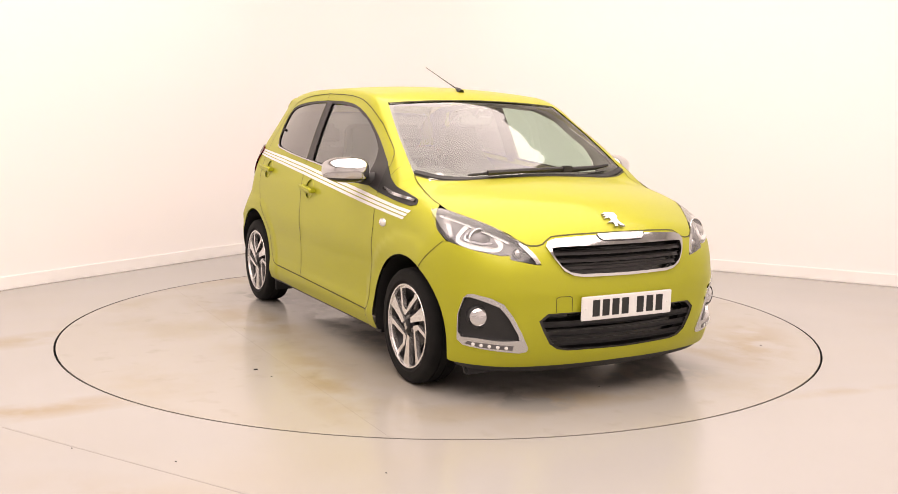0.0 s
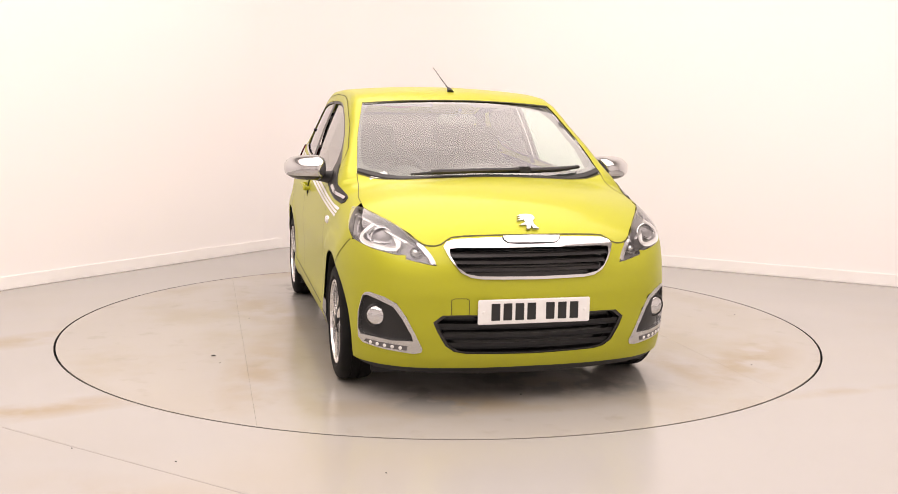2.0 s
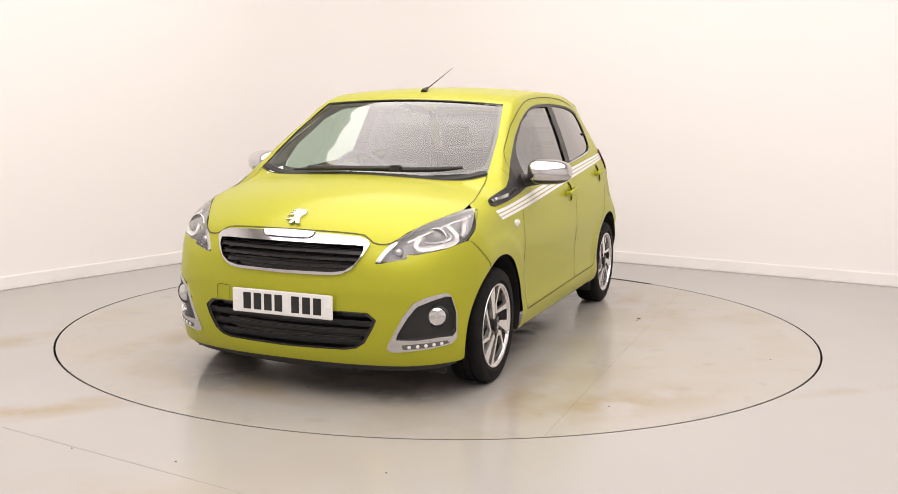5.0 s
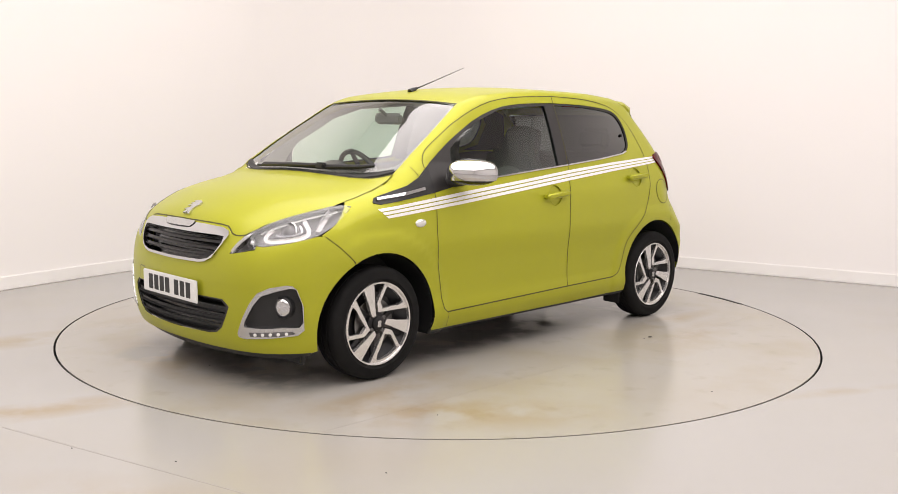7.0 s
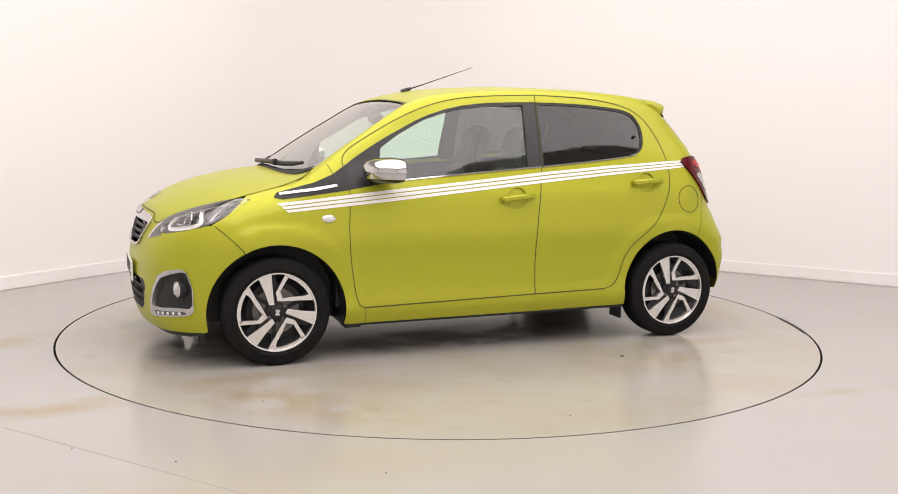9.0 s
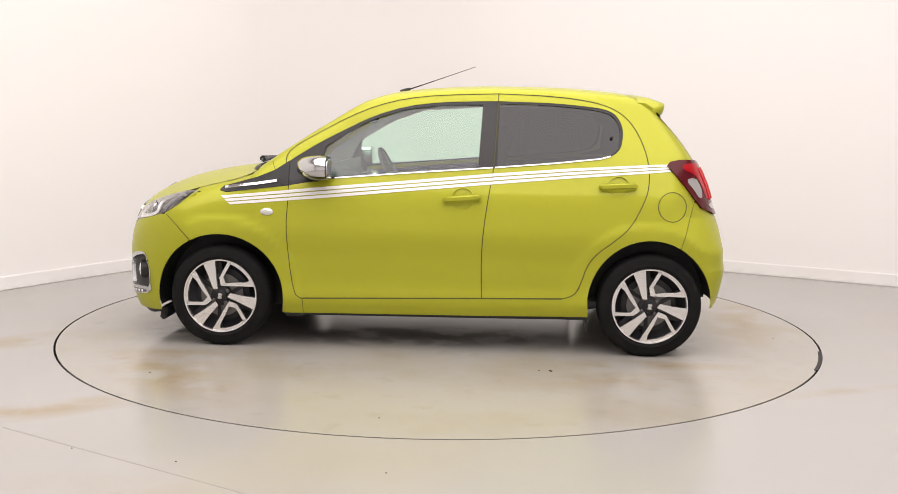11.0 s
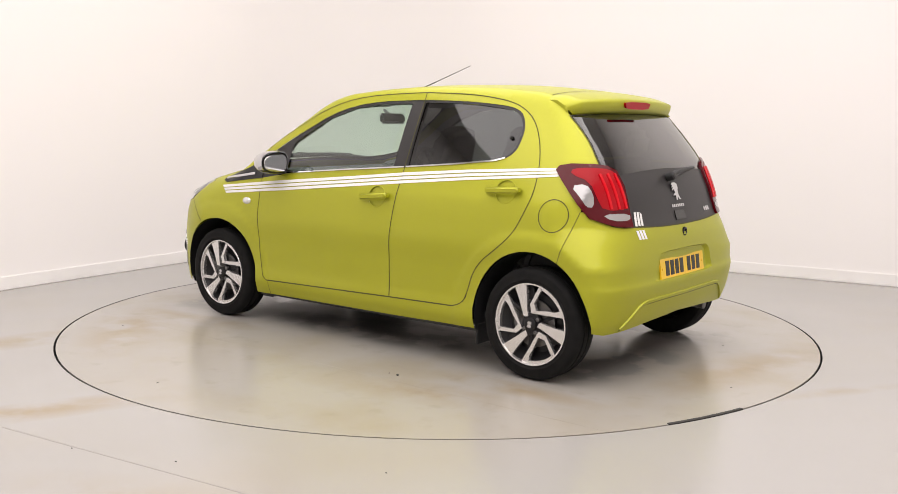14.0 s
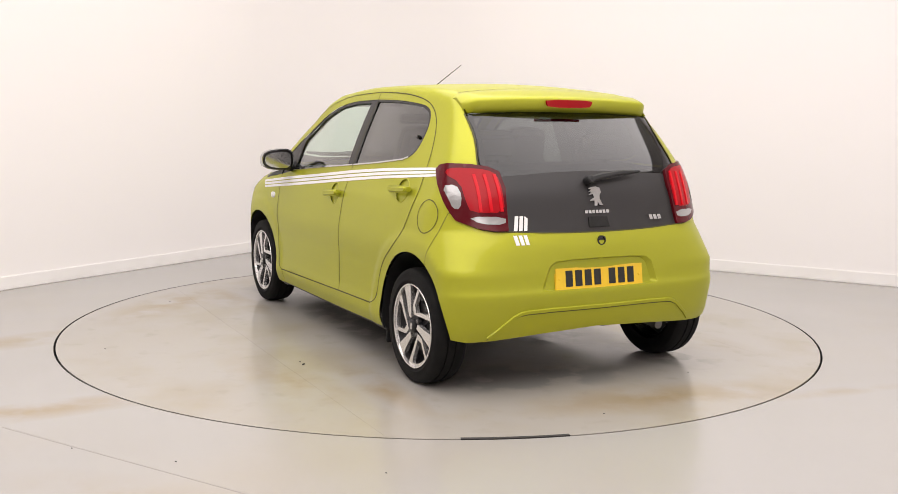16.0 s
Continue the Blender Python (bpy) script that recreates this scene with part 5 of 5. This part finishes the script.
# ---- mirrors, wipers, aerial, badges ----
for mirror, which in SIDES:
    sg = -1 if mirror else 1
    mir = tagged(new("door_mirror"), "chrome capped door mirror on a black foot")
    mir.parent = car
    mc = Vector((0.60, 0.885, 1.003))

    def shell(front, back, sc, bmx):
        rr = []
        for i, (dx, w_, h_, dy, dz) in enumerate(front):
            ring = []
            for k in range(24):
                a = 2 * math.pi * k / 24
                c_, s_ = math.cos(a), math.sin(a)
                px = abs(c_) ** 0.65 * (1 if c_ > 0 else -1) * w_ * 1.07
                pz = abs(s_) ** 0.65 * (1 if s_ > 0 else -1) * h_ * 1.22 * (1 - 0.34 * (c_ * 0.5 + 0.5))
                ring.append(bmx.verts.new((mc.x + 0.015 + dx * 1.25 - 0.42 * min(1.0, max(0.0, (dx + 0.05) / 0.09)) * (dy + px), sg * (mc.y + dy + px), mc.z + dz + pz)))
            rr.append(ring)
        for a, b in zip(rr, rr[1:]):
            for k in range(24):
                q = (k + 1) % 24
                bmx.faces.new((a[k], a[q], b[q], b[k]) if sg > 0 else (b[k], b[q], a[q], a[k]))
        bmx.faces.new(rr[0] if sg < 0 else rr[0][::-1])
        bmx.faces.new(rr[-1][::-1] if sg < 0 else rr[-1])

    bm = bmesh.new()
    shell([(-0.045, 0.098, 0.066, 0, 0), (-0.01, 0.101, 0.069, 0, 0), (0.03, 0.094, 0.062, -0.004, 0), (0.06, 0.075, 0.048, -0.010, 0), (0.078, 0.045, 0.028, -0.016, 0.002), (0.083, 0.012, 0.008, -0.02, 0.004)], None, 1, bm)
    bmesh.ops.bisect_plane(bm, geom=bm.verts[:] + bm.edges[:] + bm.faces[:], plane_co=(0, 0, mc.z - 0.038), plane_no=(0, 0, 1), clear_inner=True)
    part("mirror_cap", bm, CHROME, mir, "polished chrome mirror cap", sharp=60)
    bm = bmesh.new()
    shell([(-0.047, 0.092, 0.060, 0, 0), (-0.01, 0.097, 0.064, 0, 0), (0.03, 0.089, 0.058, -0.004, 0), (0.058, 0.070, 0.044, -0.010, 0), (0.074, 0.04, 0.024, -0.016, 0.0)], None, 1, bm)
    part("mirror_housing", bm, GLOSS_BLACK, mir, "black mirror housing", sharp=60)
    bm = bmesh.new()
    shell([(-0.052, 0.078, 0.048, 0, 0), (-0.0485, 0.080, 0.050, 0, 0)], None, 1, bm)
    part("mirror_glass", bm, CHROME, mir, "mirror glass", sharp=30)
    bm = bmesh.new()
    tube(bm, [(0.66, sg * 0.735, 0.955), (0.64, sg * 0.78, 0.958), (0.62, sg * 0.83, 0.965), (0.61, sg * 0.87, 0.975)], [0.040, 0.030, 0.027, 0.024], 14)
    part("mirror_foot", bm, BLACK_PLASTIC, mir, "black mirror foot")

bm = bmesh.new()
tube(bm, [(0.262, 0, 1.428), (0.236, 0, 1.442), (0.205, 0, 1.455)], [0.020, 0.015, 0.007], 12)
foot = tagged(part("aerial", bm, BLACK_PLASTIC, car), "thin black whip aerial on the roof")
bm = bmesh.new()
tube(bm, [(0.21, 0, 1.452), (0.12, 0, 1.482), (-0.195, 0, 1.592)], [0.0045, 0.003, 0.0016], 8)
part("aerial_rod", bm, BLACK_PLASTIC, foot)

wiper = tagged(new("windscreen_wiper"), "black windscreen wiper at the base of the glass")
wiper.parent = car


def on_screen(pts, lift):
    p = place("T", pts)
    return [tuple(v) for v in p + normal(p) * lift]


bm = bmesh.new()
tube(bm, on_screen([(1.062, -0.40), (1.074, -0.25), (1.074, -0.10), (1.066, 0.08), (1.046, 0.25), (1.008, 0.42), (0.975, 0.53)], 0.022), [0.005, 0.009, 0.012, 0.014, 0.014, 0.013, 0.008], 8)
part("wiper_blade", bm, BLACK_PLASTIC, wiper, "black rubber wiper blade")
bm = bmesh.new()
tube(bm, on_screen([(1.085, -0.30), (1.100, -0.14), (1.090, 0.02), (1.066, 0.15), (1.058, 0.20)], 0.030), [0.014, 0.013, 0.012, 0.011, 0.012], 8)
part("wiper_arm", bm, SATIN_BLACK, wiper)
bm = bmesh.new()
q_ = on_screen([(1.062, 0.195)], 0.030)[0]
box(bm, (0.035, 0.07, 0.035), Matrix.Translation(q_), 0.008)
part("wiper_joint", bm, BLACK_PLASTIC, wiper)
skin("sticker", "T", [[[(1.035, -0.600), (1.008, -0.600), (0.985, -0.520), (0.985 + 0.027, -0.505)]]], WHITE_VINYL, windscreen, "small white sticker", lift=0.0, step=0.05)

rear_wiper = tagged(new("rear_wiper"), "black rear wiper on the tailgate")
rear_wiper.parent = car
bm = bmesh.new()
pw = place("R", [(0.03, 0.985), (-0.06, 0.998), (-0.20, 1.010), (-0.37, 1.018)])
pn = pw + normal(pw) * 0.03
tube(bm, [tuple(v) for v in pn], [0.017, 0.018, 0.015, 0.007], 8)
lathe(bm, [(0.022, -0.03), (0.022, 0.008), (0.016, 0.016), (0.0001, 0.018)], 18, Matrix.Translation(Vector(pn[0])) @ Vector((-1, 0, 0.35)).to_track_quat("Z", "Y").to_matrix().to_4x4())
part("wiper_arm", bm, BLACK_PLASTIC, rear_wiper)

EMBLEM = [(-0.018, -0.062), (0.002, -0.062), (0.012, -0.034), (0.020, -0.058), (0.050, -0.062), (0.042, -0.050), (0.030, -0.020), (0.034, 0.006), (0.048, 0.022), (0.044, 0.050), (0.018, 0.060),
          (-0.022, 0.058), (-0.046, 0.046), (-0.020, 0.044), (-0.050, 0.026), (-0.022, 0.028), (-0.055, 0.004), (-0.016, 0.012), (-0.012, -0.010), (-0.050, -0.030), (-0.012, -0.030)]


def emblem(name, chart, uv, aim_sign, scale, parent, label):
    q = place(chart, [uv])
    nr = Vector(normal(q)[0])
    up = Vector((0, 0, 1)) - nr * nr.z
    up.normalize()
    right = up.cross(nr)
    m = Matrix((right, up, nr)).transposed().to_4x4()
    m.translation = Vector(q[0]) - nr * 0.002
    bm_ = bmesh.new()
    prism(bm_, [(x * scale, y * scale) for x, y in EMBLEM], 0.010, m)
    part(name, bm_, SATIN_SILVER if chart == "F" else CHROME, parent, label, sharp=20)


emblem("bonnet_emblem", "F", (0.0, 0.820), 1, 0.85, car, "satin silver emblem shape on the bonnet")
emblem("tailgate_emblem", "R", (0.0, 0.917), 1, 0.78, tailgate, "chrome emblem shape on the tailgate")
for name, cu, w_, z0, z1, n_ in (("name_bar", 0.0, 0.088, 0.838, 0.853, 7), ("model_bar", -0.395, 0.040, 0.797, 0.820, 3)):
    for k in range(n_):
        a_, b_ = cu - w_ + 2 * w_ * k / n_ + 0.003, cu - w_ + 2 * w_ * (k + 1) / n_ - 0.003
        skin(name, "R", [[[(a_, z0), (b_, z0), (b_, z1), (a_, z1)]]], CHROME, tailgate, "small chrome letter bar", lift=0.003, deep=0.004, step=0.05)
skin("latch_cover", "R", [[[(-0.07, 0.775), (0.07, 0.775), (0.065, 0.822), (-0.065, 0.822)]]], GLOSS_BLACK, tailgate, "black latch cover", lift=0.003, deep=0.006, step=0.05)



# ---- cabin ----
cabin = tagged(new("cabin"), "dark grey cabin trim")
cabin.parent = car
# roof lining under the roof
lining_half = [(0.40, 0.0), (0.39, 0.50), (0.10, 0.50), (-0.40, 0.49), (-1.05, 0.46), (-1.12, 0.0)]
skin("roof_lining", "T", [[both(lining_half)]], LINING, cabin, "pale grey roof lining", lift=-0.030, step=0.08)
for mirror, which in SIDES:
    sg = -1 if mirror else 1
    # trims inside the pillars and doors
    skin("door_card", "S", [[[(0.80, 0.24), (0.80, 0.885), (0.60, 0.925), (-0.326, 1.0), (-1.0, 1.055), (-1.25, 1.05), (-1.25, 0.68), (-0.82, 0.64), (-0.80, 0.24)]]], CABIN_DARK, cabin, "dark grey door lining", mirror=mirror, lift=-0.045, step=0.08)
    skin("pillar_trim", "S", [[[(-0.25, 1.0), (-0.272, 1.37), (-0.345, 1.38), (-0.345, 1.0)]]], CABIN_DARK, cabin, mirror=mirror, lift=-0.035, step=0.06)
    skin("front_pillar_trim", "S", [[[(0.86, 0.99), (0.78, 1.09), (0.48, 1.27), (0.30, 1.345), (-0.34, 1.40), (-0.34, 1.375), (0.16, 1.342), (0.36, 1.278), (0.605, 1.13), (0.66, 1.05), (0.70, 0.93)]]], LINING, cabin, mirror=mirror, lift=-0.035, step=0.05)
    skin("rear_pillar_trim", "S", [[[(-0.90, 1.06), (-1.03, 1.10), (-1.04, 1.25), (-0.96, 1.33), (-0.60, 1.375), (-0.60, 1.40), (-1.0, 1.37), (-1.18, 1.32), (-1.33, 1.06)]]], CABIN_DARK, cabin, mirror=mirror, lift=-0.035, step=0.05)
# floor and bulkhead
bm = bmesh.new()
box(bm, (1.75, 1.42, 0.03), Matrix.Translation((-0.05, 0, 0.27)))
box(bm, (0.03, 1.36, 0.62), Matrix.Translation((0.83, 0, 0.58)))
part("cabin_floor", bm, CABIN_DARK, cabin, smooth=False)
# dashboard
bm = bmesh.new()
prof = [(0.99, 0.935), (0.80, 0.955), (0.62, 0.945), (0.52, 0.915), (0.485, 0.86), (0.50, 0.76), (0.56, 0.64), (0.66, 0.55), (0.85, 0.55), (0.99, 0.70)]
prism(bm, prof, 1.30, Matrix(((1, 0, 0, 0), (0, 0, 1, -0.65), (0, 1, 0, 0), (0, 0, 0, 1))))
bmesh.ops.recalc_face_normals(bm, faces=bm.faces)
dash = part("dashboard", bm, CABIN_DARK, car, "dark grey dashboard", sharp=25)
bm = bmesh.new()
lathe(bm, [(0.14, -0.16), (0.135, 0.0), (0.125, 0.03), (0.118, 0.0), (0.11, -0.06)], 28, Matrix.Translation((0.56, -0.33, 0.92)) @ Matrix.Rotation(radians(-75), 4, "Y") @ Matrix.Diagonal((0.75, 1, 1, 1)))
part("dial_hood", bm, CABIN_DARK, dash)
for y in (-0.58, 0.58):
    bm = bmesh.new()
    lathe(bm, [(0.055, -0.02), (0.055, 0.012), (0.046, 0.016), (0.040, 0.004), (0.0001, 0.006)], 24, Matrix.Translation((0.49, y, 0.865)) @ Matrix.Rotation(radians(-80), 4, "Y"))
    part("air_vent", bm, SATIN_SILVER, dash, "round silver ringed air vent")
bm = bmesh.new()
box(bm, (0.03, 0.22, 0.14), Matrix.Translation((0.50, 0, 0.87)) @ Matrix.Rotation(radians(-12), 4, "Y"), 0.01)
part("centre_screen", bm, GLOSS_BLACK, dash, "black centre screen")
# steering wheel
bm = bmesh.new()
st = Matrix.Translation((0.36, -0.34, 0.905)) @ Matrix.Rotation(radians(-66), 4, "Y")
ring = [st @ Vector((0.178 * math.cos(a), 0.178 * math.sin(a), 0)) for a in np.linspace(0, 2 * math.pi, 41)]
tube(bm, ring, 0.0155, 10)
for a in (0, 150, 210, 90, 270):
    tube(bm, [st @ Vector((0.17 * math.cos(radians(a)), 0.17 * math.sin(radians(a)), 0)), st @ Vector((0.03 * math.cos(radians(a)), 0.03 * math.sin(radians(a)), 0.02))], 0.014, 8)
lathe(bm, [(0.065, 0.0), (0.062, 0.03), (0.04, 0.042), (0.0001, 0.044)], 24, st)
tube(bm, [st @ Vector((0, 0, 0.02)), st @ Vector((0, 0, -0.2))], 0.035, 12)
part("steering_wheel", bm, CABIN_DARK, cabin, "dark steering wheel", sharp=50)


def seat(name, y, label):
    """A front seat with a high back that carries its head rest in one piece."""
    s = tagged(new(name), label)
    s.parent = car
    s.matrix_basis = pose(-0.02, y, 0.30)
    bm_ = bmesh.new()
    box(bm_, (0.50, 0.47, 0.15), Matrix.Translation((0, 0, 0.16)) @ Matrix.Rotation(radians(-6), 4, "Y"), 0.05, 3)
    part("seat_cushion", bm_, SEAT_CLOTH, s)
    outline = [(-0.235, 0.0), (-0.25, 0.25), (-0.235, 0.46), (-0.17, 0.55), (-0.135, 0.60), (-0.13, 0.72), (-0.10, 0.765), (0.10, 0.765), (0.13, 0.72), (0.135, 0.60), (0.17, 0.55), (0.235, 0.46), (0.25, 0.25), (0.235, 0.0)]
    m = Matrix.Translation((-0.20, 0, 0.18)) @ Matrix.Rotation(radians(-17), 4, "Y") @ Matrix(((0, 0, 1, 0), (1, 0, 0, 0), (0, 1, 0, 0), (0, 0, 0, 1)))
    bm_ = bmesh.new()
    prism(bm_, soften(outline, 2).tolist(), 0.11, m)
    bmesh.ops.recalc_face_normals(bm_, faces=bm_.faces)
    edges = [e for e in bm_.edges if len(e.link_faces) == 2 and e.calc_face_angle(0) > 1.2]
    bmesh.ops.bevel(bm_, geom=edges, offset=0.03, segments=3, affect="EDGES", clamp_overlap=True)
    back = part("seat_back", bm_, SEAT_CLOTH, s, "dark cloth seat back", sharp=60)
    bm_ = bmesh.new()
    prism(bm_, soften([(-0.14, 0.06), (-0.15, 0.3), (-0.12, 0.5), (0.12, 0.5), (0.15, 0.3), (0.14, 0.06)], 2).tolist(), 0.012, m @ Matrix.Translation((0, 0, 0.105)))
    part("seat_insert", bm_, SEAT_GREY, s, "grey patterned seat insert")
    bm_ = bmesh.new()
    box(bm_, (0.02, 0.10, 0.16), Matrix.Translation((-0.36, 0.0, 0.12)), 0.004)
    part("seat_bracket", bm_, CABIN_DARK, s)


seat("driver_seat", -0.345, "dark cloth front seat with a high back")
seat("passenger_seat", 0.345, "dark cloth front seat with a high back")
bench = tagged(new("rear_bench"), "dark cloth rear bench with two head rests")
bench.parent = car
bm = bmesh.new()
box(bm, (0.46, 1.24, 0.16), Matrix.Translation((-0.72, 0, 0.50)) @ Matrix.Rotation(radians(-6), 4, "Y"), 0.05, 3)
part("bench_cushion", bm, SEAT_CLOTH, bench)
bm = bmesh.new()
box(bm, (0.14, 1.22, 0.58), Matrix.Translation((-1.02, 0, 0.78)) @ Matrix.Rotation(radians(-18), 4, "Y"), 0.05, 3)
part("bench_back", bm, SEAT_CLOTH, bench)
for y in (-0.33, 0.33):
    bm = bmesh.new()
    box(bm, (0.09, 0.25, 0.15), Matrix.Translation((-1.13, y, 1.15)) @ Matrix.Rotation(radians(-12), 4, "Y"), 0.035, 3)
    for e in (-0.05, 0.05):
        tube(bm, [(-1.12, y + e, 1.10), (-1.09, y + e, 1.02)], 0.006, 6)
    part("head_rest", bm, SEAT_CLOTH, bench, "dark rear head rest")
bm = bmesh.new()
box(bm, (0.34, 1.14, 0.03), Matrix.Translation((-1.27, 0, 0.99)), 0.008)
part("parcel_shelf", bm, CABIN_DARK, cabin, "dark parcel shelf")
# inner mirror and sun visors
bm = bmesh.new()
box(bm, (0.035, 0.23, 0.065), Matrix.Translation((0.43, 0.0, 1.27)) @ Matrix.Rotation(radians(10), 4, "Y"), 0.014, 3)
tube(bm, [(0.45, 0, 1.29), (0.50, 0, 1.325)], 0.010, 8)
part("inner_mirror", bm, SEAT_GREY, cabin, "grey inner mirror")
for y in (-0.30, 0.30):
    bm = bmesh.new()
    box(bm, (0.15, 0.36, 0.018), Matrix.Translation((0.29, y, 1.365)) @ Matrix.Rotation(radians(12), 4, "Y"), 0.008)
    part("sun_visor", bm, LINING, cabin, "pale sun visor")



def motions():
    """The turntable turns, and the car with it."""
    walk(turntable, [(t, pose(0, 0, 0, 0, 0, a)) for t, a in TURN])
    walk(car, [(t, pose(0, 0, 0, 0, 0, a) @ pose(CAR_X, CAR_Y, 0)) for t, a in TURN])


motions()
